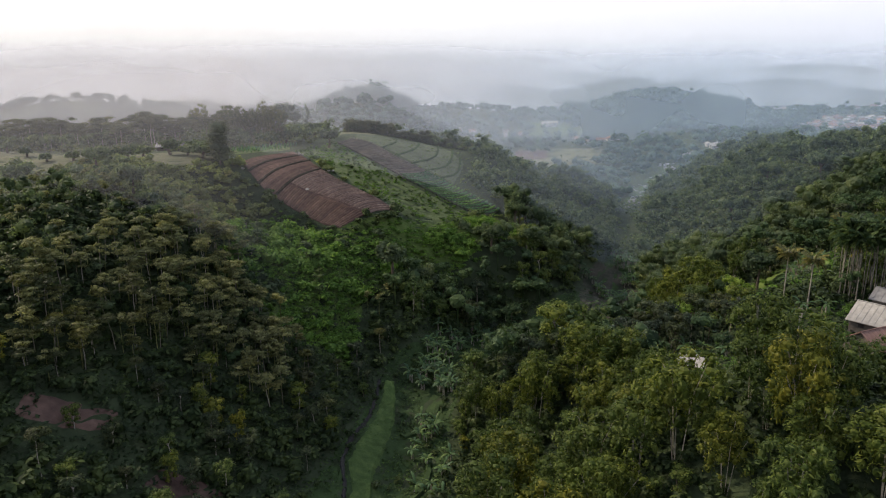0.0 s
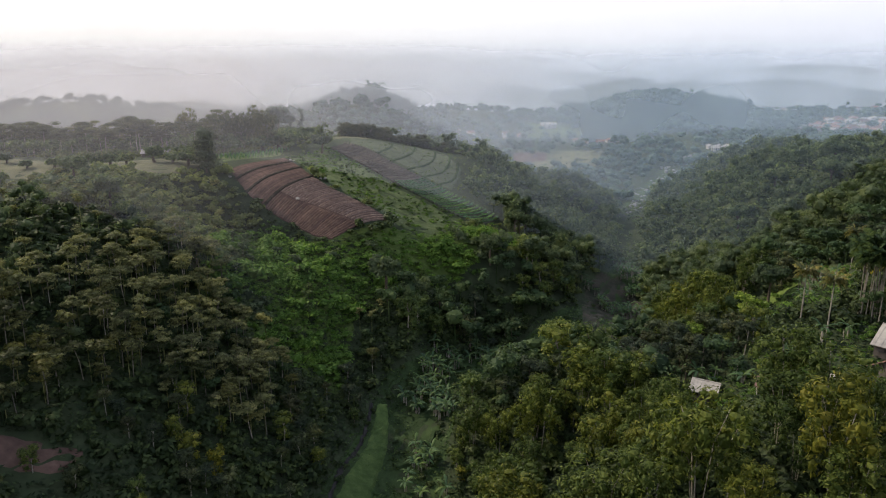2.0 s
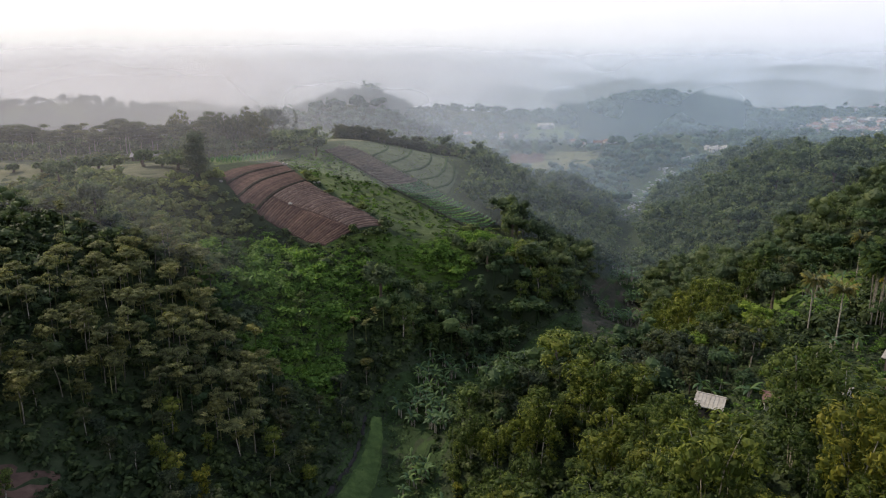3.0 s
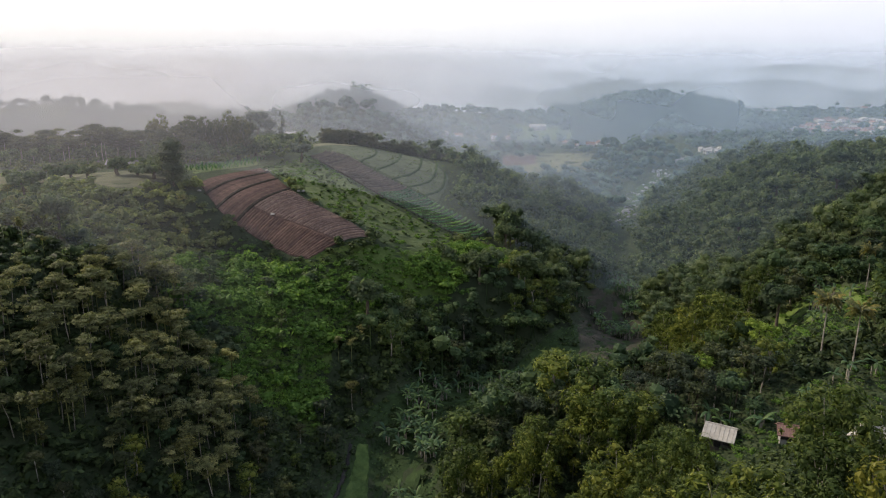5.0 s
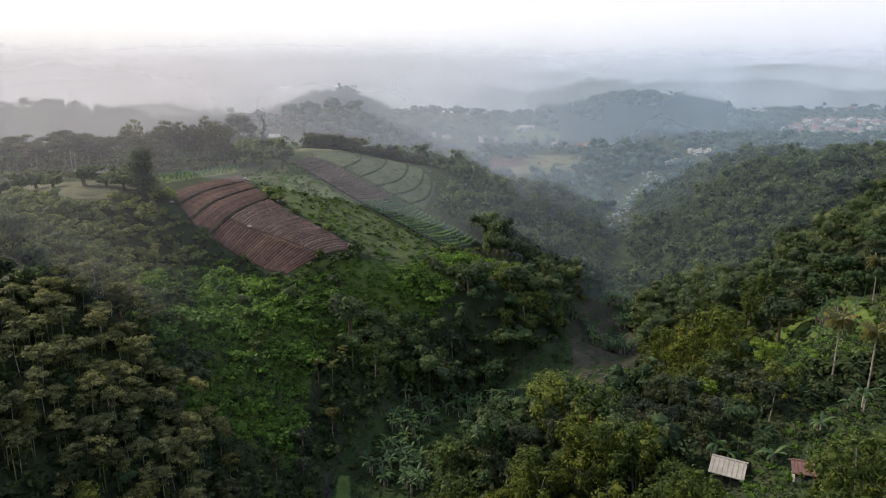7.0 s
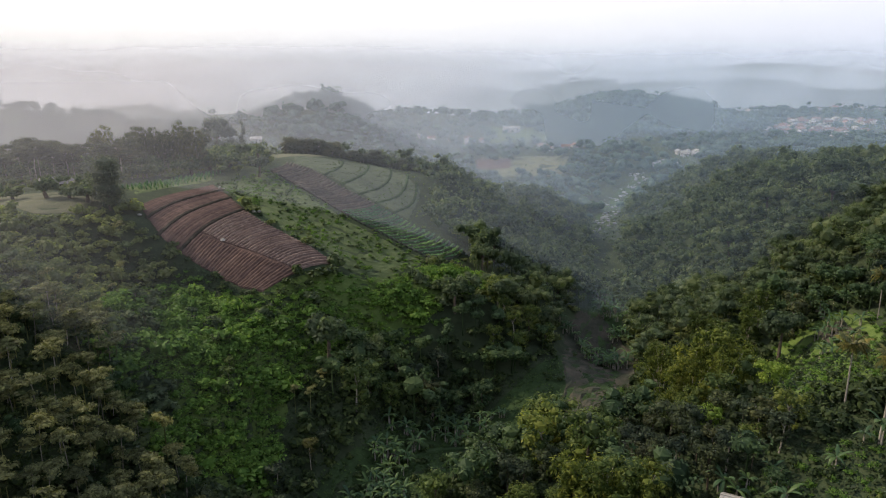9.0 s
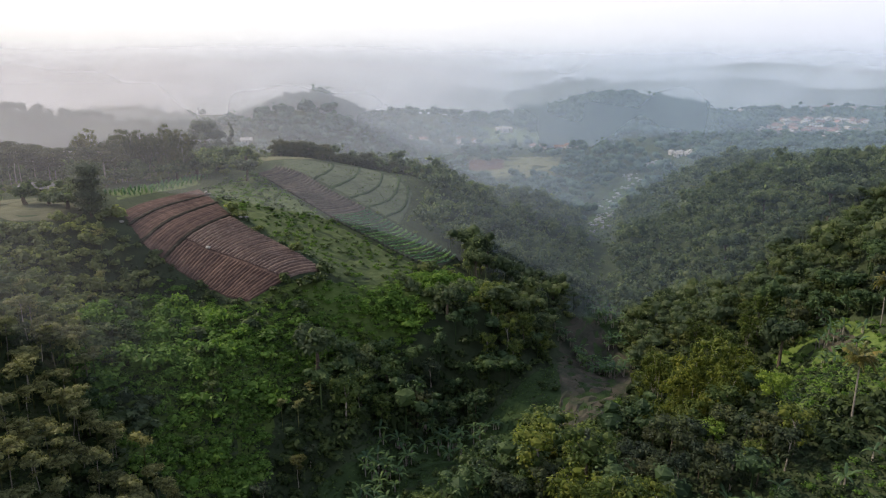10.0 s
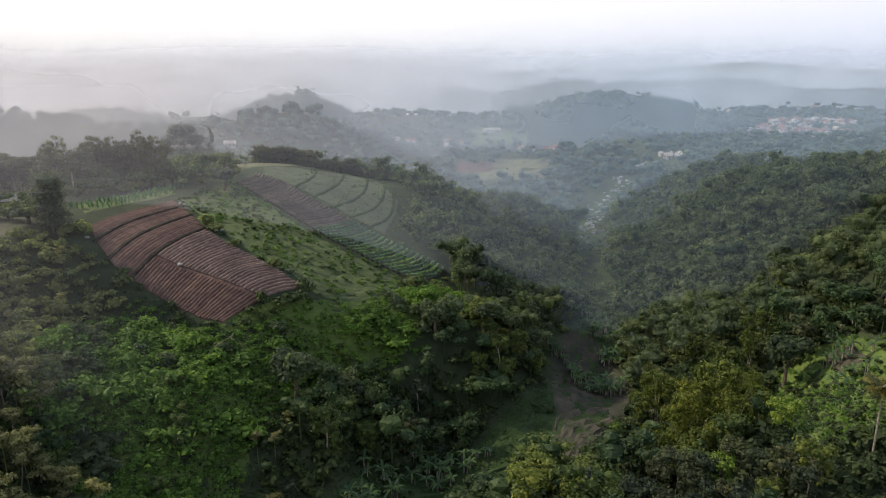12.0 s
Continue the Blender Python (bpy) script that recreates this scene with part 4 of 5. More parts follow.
FAR_MODELS = []
for i in range(8):
    r, tall = rng.uniform(2.3, 3.2), rng.uniform(5.5, 8.0)
    L = round_lobes(5, r, tall - r * 0.6, rng.uniform(0.65, 0.95))
    FAR_MODELS.append(join([crown_of(L, 190, 0.28, 0.0), crown_of(L[:3], 1, 0.3, 0.85), tube([(0, 0, -0.5), (0, 0, tall - r)], [0.15, 0.1], 4)]))
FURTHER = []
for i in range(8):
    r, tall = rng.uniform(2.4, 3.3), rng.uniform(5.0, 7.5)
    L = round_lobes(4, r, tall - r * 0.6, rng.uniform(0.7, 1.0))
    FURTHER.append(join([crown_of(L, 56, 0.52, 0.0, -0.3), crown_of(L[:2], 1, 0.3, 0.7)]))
# Leaf colour pales with distance to imitate haze: forest, then broad, then far.
near_woods = part("near_woods", stuff("near_woods", FAR_MODELS, [p for p in far_places if p[1] < 200 and p[0] > -50], "", ""), LEAF_FOREST)
tagged(near_woods, "dense deep green woods on the near slopes", "woods", kind="stuff")
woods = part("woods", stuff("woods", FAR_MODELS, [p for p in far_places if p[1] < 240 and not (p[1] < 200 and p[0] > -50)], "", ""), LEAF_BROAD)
tagged(woods, "dense mixed green woods covering the hillsides", "woods", kind="stuff")
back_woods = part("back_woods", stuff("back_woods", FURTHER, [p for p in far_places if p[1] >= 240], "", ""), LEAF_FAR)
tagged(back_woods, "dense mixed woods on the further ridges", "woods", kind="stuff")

OLIVE_MODELS = []
for i in range(6):
    tall = rng.uniform(7.5, 9.5)
    L = [(rng.normal(0, 0.9), rng.normal(0, 0.9), tall - 0.4 * k, rng.uniform(0.9, 1.4), rng.uniform(0.9, 1.4), 0.5) for k in range(5)]
    OLIVE_MODELS.append(join([crown_of(L, 210, 0.30, 0.6, -0.4), tube([(0, 0, -0.5), (0, 0, tall - 1)], [0.11, 0.07], 4)]))
olive = part("plantation_woods", stuff("plantation_woods", OLIVE_MODELS, olive_places, "", ""), LEAF_OLIVE)
tagged(olive, "feathery olive plantation trees further up the slope", "woods", kind="stuff")

# undergrowth: a finer scatter beneath and between the trees
for gy in np.arange(66, 222, 2.9):
    for gx in np.arange(-130, 110, 2.9):
        x, y = gx + rng.uniform(-1.2, 1.2), gy + rng.uniform(-1.2, 1.2)
        if in_sight(x, y):
            z = zone(x, y)
            if min((x + 36) ** 2 + (y - 88.5) ** 2, (x + 52) ** 2 + (y - 90) ** 2) < 16:
                continue
            if z in ("sengon", "lowleft", "upper", "bamboo") or (z == "woods" and rng.uniform() < 0.85):
                shrub_places.append((x, y, rng.uniform(1.0, 2.0) * (1.15 if z == "woods" else 1)))
            elif z == "open" and inside(VAL_POLY, x, y) and not (inside(CLR_POLY, x, y) and rng.uniform() < 0.9) and math.sin(x * 0.45 + 1) + math.sin(y * 0.31 + x * 0.2) > -0.2 - 0.8 * (y > 150) and not inside(PATH_POLY, x, y) and not inside(PATH_POLY, x, y + 2.5) and not (y > 172 and rng.uniform() < 0.5):
                shrub_places.append((x, y, rng.uniform(0.35, 0.95)))
# low leaves and tufts all over the ground of the near slopes and the valley bottom
def carpet(n, x0, x1, y0, y1, keep, tall, size):
    X, Y = rng.uniform(x0, x1, n), rng.uniform(y0, y1, n)
    ok = np.array([in_sight(x, y) and keep(x, y) for x, y in zip(X, Y)])
    X, Y = X[ok], Y[ok]
    P = np.stack([X, Y, height(X, Y) + rng.uniform(0.05, tall, len(X))], 1)
    N = unit(len(X)) * 0.7 + (0, 0, 1)
    return leaves(P, N / np.linalg.norm(N, axis=1, keepdims=True), size, size * 0.5)


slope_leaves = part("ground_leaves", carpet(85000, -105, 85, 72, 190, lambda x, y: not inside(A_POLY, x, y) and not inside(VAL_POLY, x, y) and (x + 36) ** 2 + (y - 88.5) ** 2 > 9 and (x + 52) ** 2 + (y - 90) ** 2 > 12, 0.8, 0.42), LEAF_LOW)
tagged(slope_leaves, "low dark leaves covering the ground of the slopes", "ground cover", kind="stuff")
tufts = part("grass_tufts", carpet(60000, -27, 70, 85, 250, lambda x, y: inside(VAL_POLY, x, y) and not (inside(PATH_POLY, x, y) and noise.noise((x * 0.5, y * 0.5, 2.0)) < 0.25) and not (inside(CLR_POLY, x, y) and rng.uniform() < 0.85) and noise.noise((x * 0.2, y * 0.2, 1.0)) > -0.25, 0.45, 0.34), LEAF_TUFT)
tagged(tufts, "rough grass tufts in the valley bottom", "grass", kind="stuff")
for a, b, w in (((-9, 100), (-3, 121), 2.5), ((-6, 98), (0, 119), 2.2), ((-2, 100), (3.0, 117), 1.8), ((-8, 126), (-1, 137), 1.5), ((2, 160), (13, 168), -1.5), ((16, 168), (27, 174), -1.5)):
    bank = part("meadow_bank", ridge(a, b, 18, 0.7, 0.55, 0.05, w), MEADOW)
    tagged(bank, "low grassy terrace bank in the valley bottom", "bank", kind="structure")

SHRUBS = []
for i in range(8):
    L = round_lobes(3, rng.uniform(1.0, 1.7), 0.7, rng.uniform(0.6, 1.0))
    SHRUBS.append(join([crown_of(L, 66, 0.31, 0.0, -0.2), crown_of(L[:2], 1, 0.2, 0.75)]))
def high_up(p):
    return (p[0] < -45 and p[1] > 150 or p[1] > 205) and zone(p[0], p[1]) != "open" or p[1] > 235


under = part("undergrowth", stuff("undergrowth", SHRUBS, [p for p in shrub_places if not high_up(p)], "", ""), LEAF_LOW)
tagged(under, "dark leafy undergrowth between the trees", "undergrowth", kind="stuff")
# Same shrubs as the undergrowth, in the leaf colour paled for haze.
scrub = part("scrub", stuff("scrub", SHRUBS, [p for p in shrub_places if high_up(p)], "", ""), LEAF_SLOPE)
tagged(scrub, "scrub between the upper slopes' trees, its green paled for haze", "scrub", kind="stuff")

for gy in np.arange(135, 222, 1.5):
    for gx in np.arange(-52, 26, 1.5):
        x, y = gx + rng.uniform(-1.1, 1.1), gy + rng.uniform(-1.1, 1.1)
        if inside(GREEN_POLY, x, y):
            n = noise.noise((x * 0.12, y * 0.12, 3.0))
            if inside(A_POLY, x, y + 6) or inside(A_POLY, x - 5, y + 2) or inside(STRIP_POLY, x, y + 4):
                vine_places.append((x, y, rng.uniform(0.45, 0.95)))
                continue
            if n < -0.36:
                dark_places.append((x, y, rng.uniform(0.9, 1.9)))
            else:
                vine_places.append((x, y, rng.uniform(0.55, 1.1) + 1.6 * max(n, 0) + (1.0 if rng.uniform() < 0.09 else 0.0)))
            if rng.uniform() < 0.02 and (x + 14) ** 2 + (y - 200) ** 2 > 60 and not inside(A_POLY, x - 2, y + 10) and not inside(A_POLY, x - 8, y + 4) and not inside(STRIP_POLY, x, y + 9):
                wood(BROAD, "broad", x, y, rng.uniform(0.3, 0.55), 330)
for gy in np.arange(104, 196, 1.9):
    for gx in np.arange(38, 108, 1.9):
        x, y = gx + rng.uniform(-0.9, 0.9), gy + rng.uniform(-0.9, 0.9)
        if 88 < x < 97 and 170 < y < 183:
            continue
        if inside(RGREEN_POLY, x, y) or inside(YARD_POLY, x, y):
            vine_places.append((x, y, rng.uniform(0.3, 0.75)))
for k in range(3400):
    x, y = rng.uniform(-52, 15), rng.uniform(196, 280)
    if inside(STRIP_POLY, x, y) and noise.noise((x * 0.15, y * 0.15, 5.0)) > -0.2:
        vine_places.append((x, y, rng.uniform(0.12, 0.5)))
for k in range(900):
    x, y = rng.uniform(-40, 10), rng.uniform(240, 316)
    if inside(D_POLY, x, y) and noise.noise((x * 0.2, y * 0.2, 9.0)) > -0.05:
        dark_places.append((x, y, rng.uniform(0.1, 0.28)))
for s in (0.30, 0.45, 0.60, 0.74, 0.88):
    for k in range(26):
        p = on_line(D_LOW, s) * (1 - k / 26) + on_line(D_TOP, s + 0.02) * (k / 26)
        dark_places.append((p[0] + rng.normal(0, 0.6), p[1] + rng.normal(0, 0.6), rng.uniform(0.15, 0.4)))
for k in range(520):
    x, y = rng.uniform(-50, 15), rng.uniform(200, 280)
    if inside(STRIP_POLY, x, y):
        dark_places.append((x, y, rng.uniform(0.3, 0.75)))
VINES = []
for i in range(8):
    L = round_lobes(4, rng.uniform(1.0, 1.8), 0.6, rng.uniform(0.55, 0.9), 0.75)
    VINES.append(join([crown_of(L, 92, 0.23, 0.0, -0.1), crown_of(L[:2], 1, 0.2, 0.65)]))
vines = part("creepers", stuff("creepers", VINES, vine_places, "", ""), LEAF_VINE)
tagged(vines, "bright green creepers and bushes smothering the slope", "creepers", kind="stuff")
bushes = part("bushes", stuff("bushes", SHRUBS, dark_places, "", ""), LEAF_BROAD)
tagged(bushes, "taller dull green bushes among the creepers", "bushes", kind="stuff")

# woods of the lowland behind
LOW_MODELS = []
for i in range(6):
    L = round_lobes(4, rng.uniform(5, 8), 4.5, 0.7)
    LOW_MODELS.append(join([crown_of(L, 11, 1.6, 0.0), crown_of(L[:2], 1, 1.0, 0.95)]))
low_places = []
BARE_SPOTS = ((100, 632, 42), (118, 800, 26), (120, 755, 30), (430, 770, 75), (500, 850, 55), (217, 578, 16), (27, 742, 14), (71, 752, 12))


def is_bare(x, y):
    return any((x - a) ** 2 + (y - b) ** 2 < r * r for a, b, r in BARE_SPOTS) or (y < 560 and abs(x - np.interp(y, [p[1] for p in VALLEY], [p[0] for p in VALLEY])) < 14)


for k in range(7000):
    y = 420 * (1700 / 420) ** rng.uniform()
    x = rng.uniform(-0.75, 0.75) * y
    dense = math.sin(x / 61 + 1.1) + math.sin(y / 83 + x / 140)
    on_hill = max(math.exp(-((x - a) / sx) ** 2 - ((y - b) / sy) ** 2) for a, b, _, sx, sy in FAR_HILLS)
    if dense + 3.8 * on_hill > -0.75 and not (is_bare(x, y) and rng.uniform() < 0.93):
        low_places.append((x, y, rng.uniform(0.6, 1.15)))
for a, b, n, sx, sy in ((275, 860, 620, 140, 150), (265, 815, 420, 130, 110), (-75, 725, 260, 80, 80), (-80, 738, 16, 16, 14)):
    for k in range(n):
        u, v = rng.uniform(-1, 1, 2)
        if u * u + v * v < 1 and v < 0.5:
            low_places.append((a + u * sx, b + v * sy, rng.uniform(0.7, 1.1) + 0.8 * rng.uniform() ** 4 + 0.25 * (n < 40)))
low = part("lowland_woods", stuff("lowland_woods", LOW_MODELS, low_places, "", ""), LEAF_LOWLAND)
tagged(low, "hazy dark woods over the lowland hills", "woods", kind="stuff")


# ---- single trees that stand out ----
def single(name, parts, x, y, label, category="tree", turn=0.0, s=1.0):
    root = new(name)
    tagged(root, label, category)
    root.matrix_basis = pose(x, y, h1(x, y) - 0.1, 0, 0, turn) @ Matrix.Scale(s, 4)
    for n, VF, mat in parts:
        part(n, VF, mat, root)
    return root


def make_spire(i):
    L = [(rng.normal(0, 0.3), rng.normal(0, 0.3), z, 3.0 - 0.13 * z, 3.0 - 0.13 * z, 1.6) for z in np.linspace(3, 18.5, 10)]
    return ("trunk", limbs(-0.6, 15, 0.3, (0.1, 0.1), L, 2), BARK_DARK), ("crown", crown_of(L, 900, 0.4, 0.75), LEAF_DARK)


def make_dome(r, tall):
    """A wide dome of foliage that hangs down close to the ground."""
    L = [(0, 0, tall - r * 0.55, r * 0.55, r * 0.55, r * 0.5)]
    for z, d, n in ((0.86, 0.30, 5), (0.68, 0.58, 9), (0.46, 0.70, 11), (0.26, 0.66, 10)):
        for k in range(n):
            a, q = (k + rng.uniform(-0.25, 0.25)) * 2 * math.pi / n, r * rng.uniform(0.26, 0.36)
            L.append((r * d * math.cos(a), r * d * math.sin(a), tall * z - q * 0.4, q, q, q * 0.85))
    return ("trunk", limbs(-0.8, tall * 0.6, 0.5, (0.3, 0.2), L, 6), BARK_DARK), ("crown", crown_of(L, 4200, 0.45, 0.75), LEAF_DARK)


single("spreading_tree", make_dome(10.4, 22.5), -80, 364, "huge dome-shaped dark tree on the hill behind")
single("pointed_tree", make_spire(0), -68.3, 363, "slim pointed dark tree beside the huge dome-shaped one")


def make_column(i):
    L = [(rng.normal(0, 1.3), rng.normal(0, 1.3), z, rng.uniform(2.7, 3.7), rng.uniform(2.7, 3.7), rng.uniform(1.7, 2.3)) for z in np.linspace(2.4, 11.0, 12)]
    return ("trunk", limbs(-0.6, 8, 0.3, (0.2, 0.1), L, 5), BARK_DARK), ("crown", crown_of(L, 2700, 0.29, 0.7), LEAF_DARK)


single("column_tree", make_column(0), -62.5, 200, "tall dense dark tree at the corner of the ploughed field", s=0.95)
single("round_tree", make_big(0, 3.3, 6.4, None, 800), -41, 257, "dense round dark tree on the grassy slope")
single("pointed_shrub", (("trunk", tube([(0, 0, -0.4), (0, 0, 9)], [0.2, 0.1]), BARK_DARK), ("crown", crown_of([(0, 0, 7 + k * 0.9, 1.2 - 0.2 * k, 1.2 - 0.2 * k, 0.9) for k in range(5)], 420, 0.25), LEAF_DARK)), 29.8, 137, "narrow dark conical tree at the edge of the bamboo")
BARE = [tube([(0, 0, -0.4), (0.1, 0.1, 3), (0.3, 0, 5)], [0.16, 0.12, 0.08])]
for k in range(16):
    a, z = k * 2.4, 2.2 + 0.18 * k
    q = np.array([math.cos(a), math.sin(a), 1.1]) * (1.7 - 0.05 * k)
    b = np.array([0.2, 0.05, z])
    BARE += [tube([b, b + q * 0.6, b + q * (1, 1, 1.2)], [0.05, 0.035, 0.012], 4), tube([b + q * 0.6, b + q * 0.8 + (0.3 * q[1], -0.3 * q[0], 0.7)], [0.03, 0.01], 3)]
single("bare_tree", [("branch", b, BARK_PALE) for b in BARE], 55, 165, "leafless grey-branched tree among the bushes", s=1.25)

TALL = Kind("tall_tree", lambda i: make_big(i, rng.uniform(3.4, 4.4), rng.uniform(10, 12.5), LEAF_BROAD, 1000), 4, "tall broad dark tree rising above the woods", "tree", "tall dark trees")
for x, y in ((30, 262), (34, 271), (38, 281), (25, 229), (28, 236), (23, 221), (14, 199), (-5, 181), (-13, 172), (84, 182), (92, 210), (110, 226), (128, 240), (104, 252), (120, 262), (76, 226), (88, 240), (140, 262), (46, 232), (52, 246), (150, 240), (-96, 160), (-84, 172), (-108, 176), (-66, 150)):
    TALL.plant(x, y, rng.uniform(0.7, 1.05))
MANGO = Kind("mango_tree", lambda i: make_big(i, rng.uniform(1.9, 2.4), rng.uniform(3.0, 3.6), LEAF_BROAD, 420), 3, "small round dark tree standing on the dry hilltop field", "tree", "small round hilltop trees")
for x, y in ((-136, 233), (-126, 226), (-117, 225), (-104, 214.5), (-97, 211), (-93.5, 212), (-87, 207.5), (-146, 240), (-69, 214), (-110, 233), (-64, 268), (-60, 273), (-55, 279), (-57, 286), (-52, 290), (-49, 296), (-68, 202), (-73, 204), (-78, 205), (-70, 209)):
    MANGO.plant(x, y, rng.uniform(0.85, 1.15) * (1.45 if y > 262 else 1.0))
for k in range(84):
    x = rng.uniform(-185, -74)
    y = 232 - 0.30 * (x + 72) + rng.uniform(0, 42)
    UMBRELLA.plant(x, y, rng.uniform(0.8, 1.08))
for k in range(120):
    t = (k + rng.uniform(-0.3, 0.3)) / 119
    x, y = -42 + 58 * t, 316 + 4 * t - 14 * t * t + rng.uniform(-3, 6)
    if k % 5 != 4:
        q = rng.uniform(0.55, 1.2) + 0.35 * max(0.0, math.sin(k * 0.37))
        CREST.plant(x, y, (1.0 - 0.3 * t) * q, sink=2.6 * q, sz=(0.9 - 0.3 * t) * q)

for k in range(16):
    HILL_BAMBOO.plant(-94 + 2.1 * k + rng.uniform(-1.5, 1.5), 272 + rng.uniform(-7, 7), rng.uniform(0.7, 0.95), sz=rng.uniform(1.0, 1.35))
for x, y, s in ((64, 150, 0.85), (71, 158, 0.6), (58, 166, 0.6), (50, 140, 0.75), (36, 128, 0.7), (47, 176, 0.55)):
    LIME.plant(x, y, s)
for x, y, s in ((67.3, 134.0, 0.82), (68.6, 127.2, 0.8), (98, 172, 0.75)):
    PALM.plant(x, y, s, i=PALM.made, sz=s)
for k in range(30):
    ARECA.plant(75.5 + rng.uniform(0, 9.5), 128 + rng.uniform(-1, 6), rng.uniform(1.05, 1.3))

# banana plants: along the valley bottom, by the houses, and in the far glade
spots = []
for cx, cy, n, r in ((-1.5, 151, 20, 3.6), (-1, 159, 18, 3.8), (-5.3, 145.5, 7, 2.5), (1, 143, 12, 2.6), (7.3, 186, 5, 2.5), (13, 176, 6, 2.5), (20, 184, 6, 2.5), (-3, 129, 9, 3), (-4, 121, 4, 3), (-1, 108, 5, 4), (1, 116, 3, 2.5), (2, 168, 10, 4), (11, 172, 10, 4), (20, 177, 7, 3.5), (6, 180, 8, 4), (62, 232, 16, 5), (66, 246, 16, 6), (60, 219, 9, 3.5), (53, 204, 5, 3), (99, 186, 12, 5), (30, 176, 3, 3), (94, 178, 9, 5), (86, 166, 6, 4), (49, 211, 12, 4), (55, 205, 9, 3.5), (61, 208, 8, 3), (46, 219, 7, 3)):
    for k in range(n):
        a, d = rng.uniform(0, 6.28), r * math.sqrt(rng.uniform())
        spots.append((cx + d * math.cos(a), cy + d * math.sin(a)))
for x, y in spots + [(46.8, 123.5), (48.5, 124.5), (45.6, 125), (50.5, 118.5), (52, 120.5), (51.6, 124), (59, 122), (66, 124), (64.5, 125), (70.5, 124)]:
    BANANA.plant(x, y, rng.uniform(0.75, 1.1) if x < 40 else rng.uniform(0.8, 1.2))


# ---- houses ----
def gable(w, d, wall, rise, over=0.5, thick=0.12):
    """Parts of a small gabled house, its ridge along x: walls, two roof slopes, door and windows."""
    V = np.array([(-w / 2, -d / 2, -1.2), (w / 2, -d / 2, -1.2), (w / 2, d / 2, -1.2), (-w / 2, d / 2, -1.2), (-w / 2, -d / 2, wall), (w / 2, -d / 2, wall), (w / 2, d / 2, wall), (-w / 2, d / 2, wall), (-w / 2, 0, wall + rise), (w / 2, 0, wall + rise)], float)
    F = np.array([(0, 1, 5), (0, 5, 4), (1, 2, 6), (1, 6, 5), (2, 3, 7), (2, 7, 6), (3, 0, 4), (3, 4, 7), (4, 8, 7), (5, 6, 9)])
    slopes = []
    for sg in (-1, 1):
        k = rise / (d / 2)
        e = d / 2 + over
        a = [(-w / 2 - over, 0, wall + rise + 0.03), (w / 2 + over, 0, wall + rise + 0.03), (w / 2 + over, sg * e, wall - k * over + 0.03), (-w / 2 - over, sg * e, wall - k * over + 0.03)]
        U = np.array(a + [(x, y, z + thick) for x, y, z in a], float)
        slopes.append((U, np.array([(0, 2, 1), (0, 3, 2), (4, 5, 6), (4, 6, 7), (0, 1, 5), (0, 5, 4), (1, 2, 6), (1, 6, 5), (2, 3, 7), (2, 7, 6), (3, 0, 4), (3, 4, 7)])))
    return (V, F), slopes


def house(x, y, w, d, wall, rise, turn, roof_mat, label, z=None, seams=0, name="house", floor=0.3, wall_mat=None):
    root = new(name)
    tagged(root, label, "house")
    root.matrix_basis = pose(x, y, (h1(x, y) if z is None else z) + floor, 0, 0, turn)
    walls, slopes = gable(w, d, wall, rise)
    part("wall", walls, wall_mat or WALL, root)
    for sg, sl in zip((-1, 1), slopes):
        r = part("roof_slope", sl, roof_mat, root)
        for k in range(seams):
            cx = -w / 2 - 0.4 + (w + 0.8) * (k + 0.5) / seams
            e = d / 2 + 0.5
            q = rise / (d / 2)
            part("roof_seam", tube([(cx, 0.02 * sg, wall + rise + 0.16), (cx, sg * e, wall - q * 0.5 + 0.16)], [0.05, 0.05], 4), roof_mat, r)
    part("ridge_cap", tube([(-w / 2 - 0.5, 0, wall + rise + 0.14), (w / 2 + 0.5, 0, wall + rise + 0.14)], [0.14, 0.14], 6), roof_mat, root)
    part("door", box(-0.45, 0.45, -d / 2 - 0.05, -d / 2 + 0.02, 0, min(2.0, 0.75 * wall)), DARK_GAP, root)
    for cx in (-w * 0.32, w * 0.32):
        part("window", box(cx - 0.45, cx + 0.45, -d / 2 - 0.04, -d / 2 + 0.02, 0.4 * wall, 0.72 * wall), DARK_GAP, root)
    return root


house(45.3, 120.0, 3.7, 4.2, 1.5, 1.0, -32, ROOF_PALE, "small hut with a bleached sheet roof among banana plants", seams=7, name="hut", wall_mat=TIMBER)
house(52.0, 113.0, 2.6, 2.6, 1.5, 0.7, -20, ROOF_RED, "tiny house with a faded red clay roof behind the bamboo", seams=8)
house(77.0, 114.8, 11.0, 8.0, 1.9, 2.2, -50, ROOF_PALE, "house with a large bleached sheet roof by the palms", seams=12, wall_mat=TIMBER)
house(83.0, 121.5, 9.0, 5.0, 2.6, 1.4, -50, ROOF_GREY, "lean house with a grey sheet roof behind the pale one", seams=8, wall_mat=TIMBER)
house(70.8, 108.6, 8.0, 6.0, 1.7, 2.0, 24, ROOF_RED, "low house with a dark red clay tile roof", seams=10, wall_mat=TIMBER)
house(58.0, 104.8, 3.6, 3.2, 2.2, 0.9, 40, ROOF_PALE, "little shed with a pale corrugated roof", seams=6, name="shed")
house(-88, 233, 9, 4.0, 1.0, 0.9, 8, ROOF_GREY, "long low farm shed with a grey roof on the hilltop", seams=8, name="shed", wall_mat=TIMBER)
house(-85, 227, 5.0, 2.6, 1.1, 0.6, 20, ROOF_GREY, "small hilltop hut with a shiny sheet roof", seams=5, name="hut", wall_mat=TIMBER)


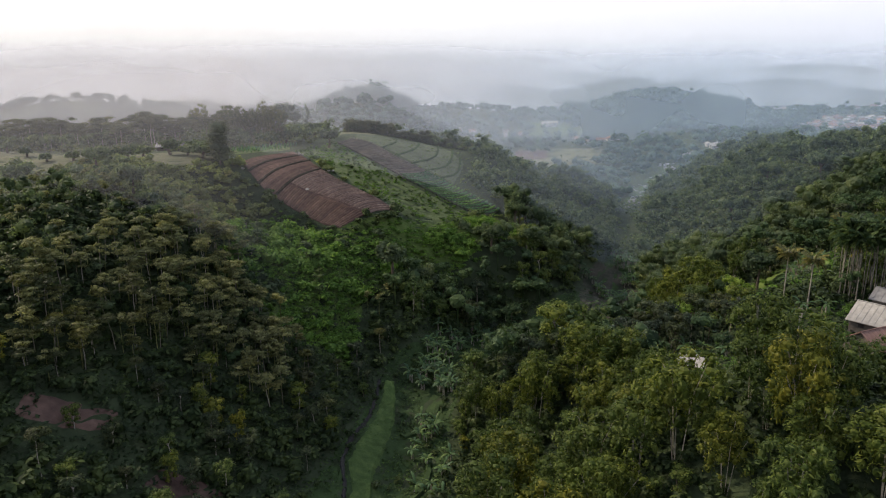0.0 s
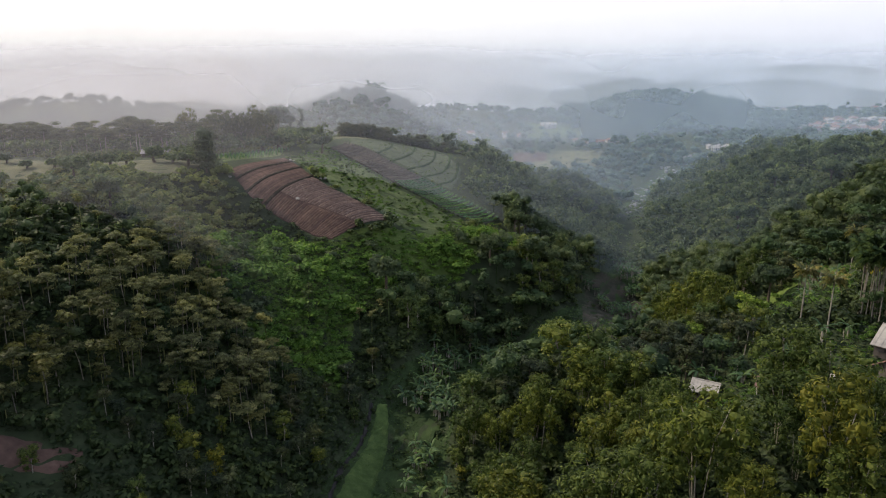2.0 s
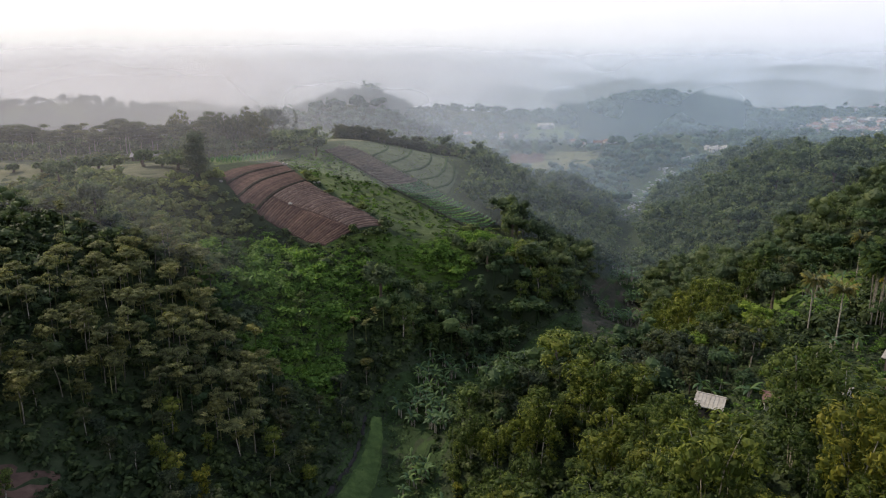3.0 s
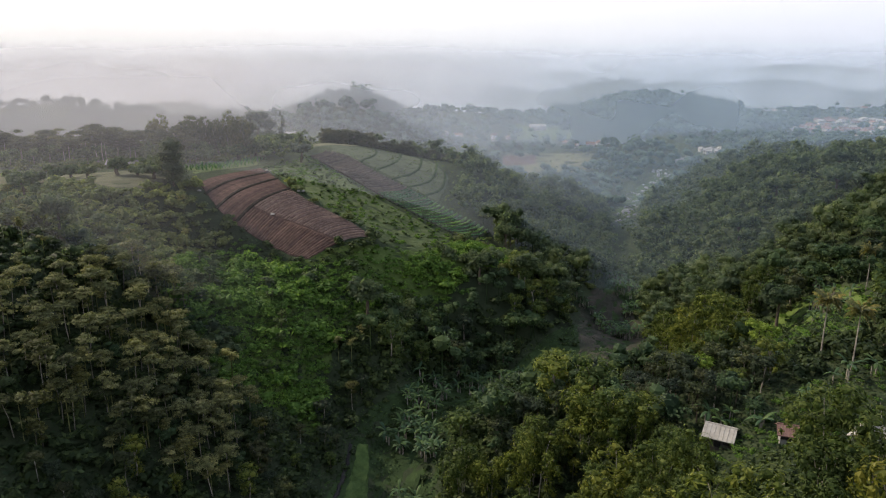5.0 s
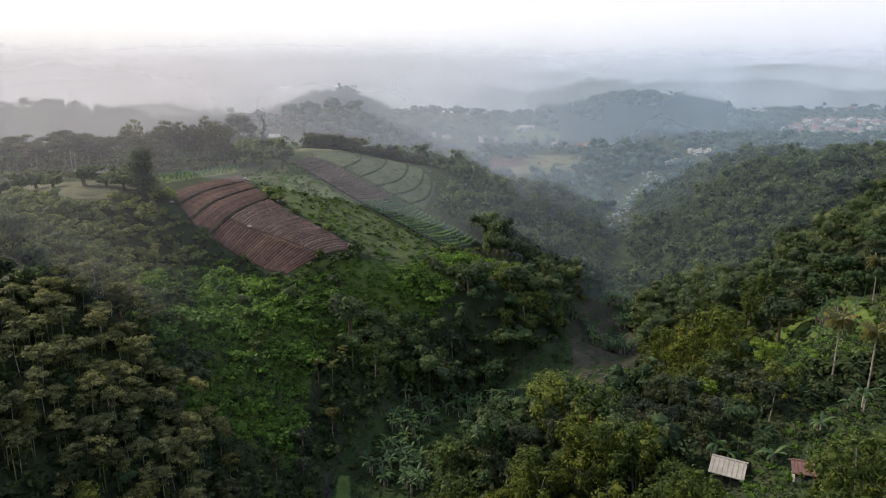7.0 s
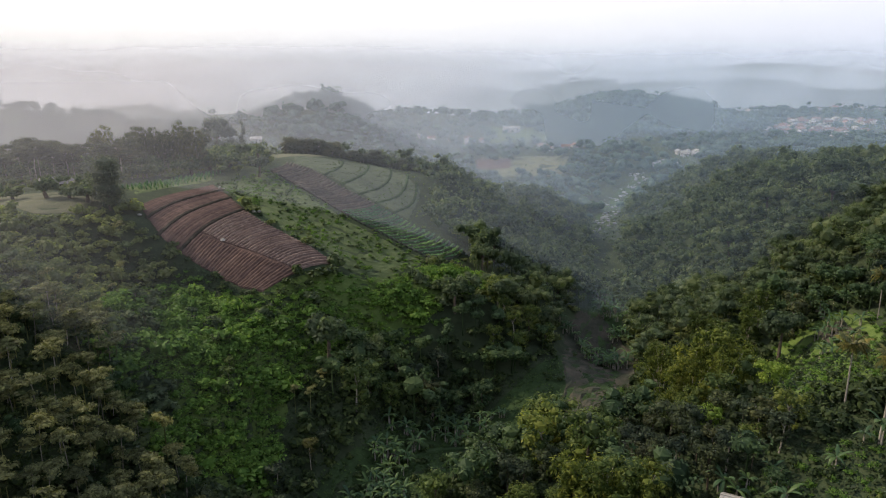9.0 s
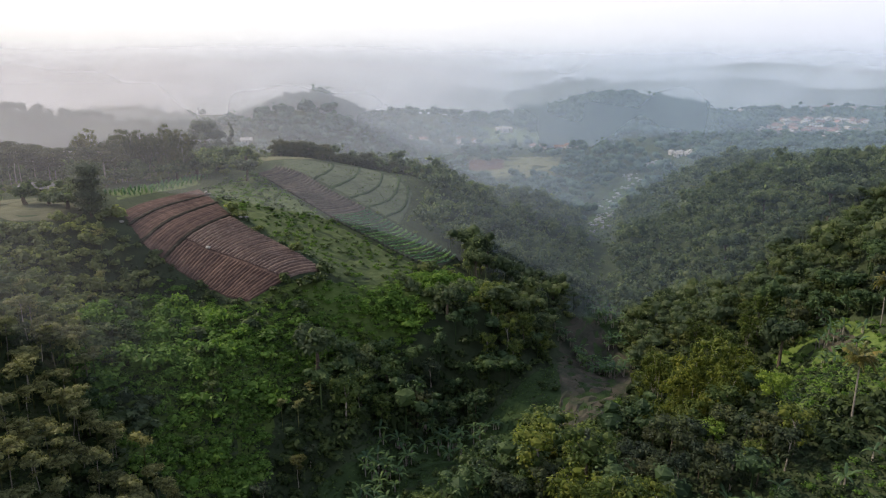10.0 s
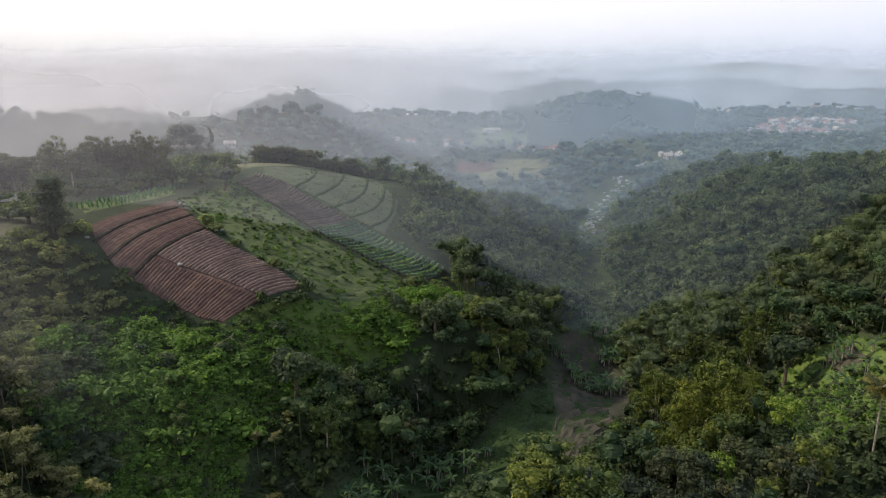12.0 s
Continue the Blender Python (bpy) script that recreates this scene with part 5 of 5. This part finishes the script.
# ---- the lowland behind: fields, villages and the stony river ----
sheet("lowland_field", [(62, 596), (92, 592), (126, 578)], [(70, 690), (104, 676), (150, 652)], 20, 16, STRAW, "pale dry fields in the lowland", "field")
sheet("lowland_soil", [(64, 634), (92, 630)], [(68, 676), (98, 668)], 10, 8, SOIL, "bare reddish field beside the pale one", "field").location.z = 0.5
sheet("lowland_meadow", [(84, 735), (150, 728)], [(82, 838), (165, 822)], 12, 12, GRASS, "grassy flats round the white house", "grass")
sheet("riverbed", [(88, 330), (97, 395), (112, 440), (144, 512), (168, 548)], [(93, 330), (108, 392), (126, 436), (160, 506), (182, 540)], 60, 6, MEADOW, "stony bed of a stream in the valley", "river", rough=0.15)

stones = []
for k in range(150):
    y = rng.uniform(372, 560)
    x = np.interp(y, [p[1] for p in VALLEY], [p[0] for p in VALLEY]) + rng.normal(0, 3.5)
    s = rng.uniform(0.35, 1.5)
    stones.append((np.array([x, y, h1(x, y) + 0.25 * s]) + ICO_V * np.array([s, s * rng.uniform(0.7, 1.2), s * 0.6]) * rng.uniform(0.75, 1.2, (12, 1)), ICO_F))
tagged(part("river_stones", join(stones), STONE), "pale boulders strewn along the stream bed", "stones", kind="stuff")

# a few house models, repeated over the villages
MODELS = []
for w, d, roof, label in ((7.5, 6, ROOF_RED, "village house with a red clay roof in the haze"), (6, 5.2, ROOF_PALE, "village house with a bright sheet roof in the haze"), (9, 6, ROOF_RED, "long village house with a red clay roof in the haze"), (6.5, 6.5, ROOF_GREY, "village house with a grey roof in the haze"), (4.2, 3.6, ROOF_PALE, "little stream-side house with a bright sheet roof")):
    MODELS.append((w, d, roof, label))
FIRST = {}


def village_house(i, x, y, turn):
    w, d, roof, label = MODELS[i]
    if i not in FIRST:
        FIRST[i] = tagged(house(x, y, w, d, 2.2 if w > 5 else 1.6, 0.27 * d, turn, roof, label, floor=0.0), group="village houses")
        return FIRST[i]
    return copy_thing(FIRST[i], pose(x, y, h1(x, y), 0, 0, turn))


taken = []


def village(cx, cy, rx, ry, n, picks, gap=10.5):
    tries = 0
    while n and tries < 4000:
        tries += 1
        a, q = rng.uniform(0, 6.28), math.sqrt(rng.uniform())
        x, y = cx + rx * q * math.cos(a), cy + ry * q * math.sin(a)
        if all((x - u) ** 2 + (y - v) ** 2 > gap * gap for u, v in taken):
            taken.append((x, y))
            village_house(picks[rng.integers(len(picks))], x, y, rng.uniform(-25, 25) + 90 * rng.integers(2))
            n -= 1


village(420, 755, 52, 60, 34, (0, 0, 1, 2, 3))
village(500, 850, 50, 38, 26, (0, 1, 1, 2))
village(217, 580, 26, 9, 20, (4,), 5.0)
village(48, 748, 40, 14, 7, (1, 0, 1))
village(150, 700, 26, 20, 6, (0, 2))
village(600, 1060, 150, 70, 24, (0, 1, 3))
house(118, 800, 17, 8, 4.0, 1.8, 4, ROOF_PALE, "long white building with a pale roof on the flats", name="barn")
house(-118, 640, 9, 7, 3, 1.6, 10, ROOF_PALE, "lone house with a bright roof far behind the hill")

# ---- small things on the fields ----
def cloth_pile(x, y, label):
    V = ICO_V * (0.55, 0.4, 0.3) * rng.uniform(0.7, 1.3, (12, 1))
    ob = part("sack", (V, ICO_F), ROOF_PALE)
    ob.location = (x, y, h1(x, y) + 0.3)
    tagged(ob, label, "sack", "pale sacks on the field edges")


for x, y in ((-47.7, 237.2), (-46.6, 236), (-35.2, 218.7), (-34, 219.6), (-38.3, 198.8), (-56.5, 200.6)):
    cloth_pile(x, y, "pale plastic sack lying beside the ploughed field")

# bean poles with climbing plants on the plot above the ploughed field
POLE = mesh_of("pole", *tube([(0, 0, -0.2), (0, 0, 1.5)], [0.035, 0.03], 4), BARK_GREY)
BEANS = [mesh_of("bean_leaves", *crown_of([(0, 0, 0.8, 0.32, 0.32, 0.75)], 40, 0.2, 0.5, -1), LEAF_CROP) for i in range(3)]
for r in range(8):
    for c in range(8):
        t = c / 7
        x, y = -66.5 + 6.5 * t + 0.9 * r + rng.normal(0, 0.12), 219 + 5.6 * r + 4 * t + rng.normal(0, 0.12)
        root = tagged(new("bean_plant"), "climbing bean plant on a thin pole on the hillside plot", "bean plant", "staked bean plants")
        root.matrix_basis = pose(x, y, h1(x, y) + 0.05, 0, 0, rng.uniform(0, 360)) @ Matrix.Scale(rng.uniform(0.8, 1.2), 4)
        shared("pole", POLE, root)
        shared("bean_leaves", BEANS[(r + c) % 3], root)
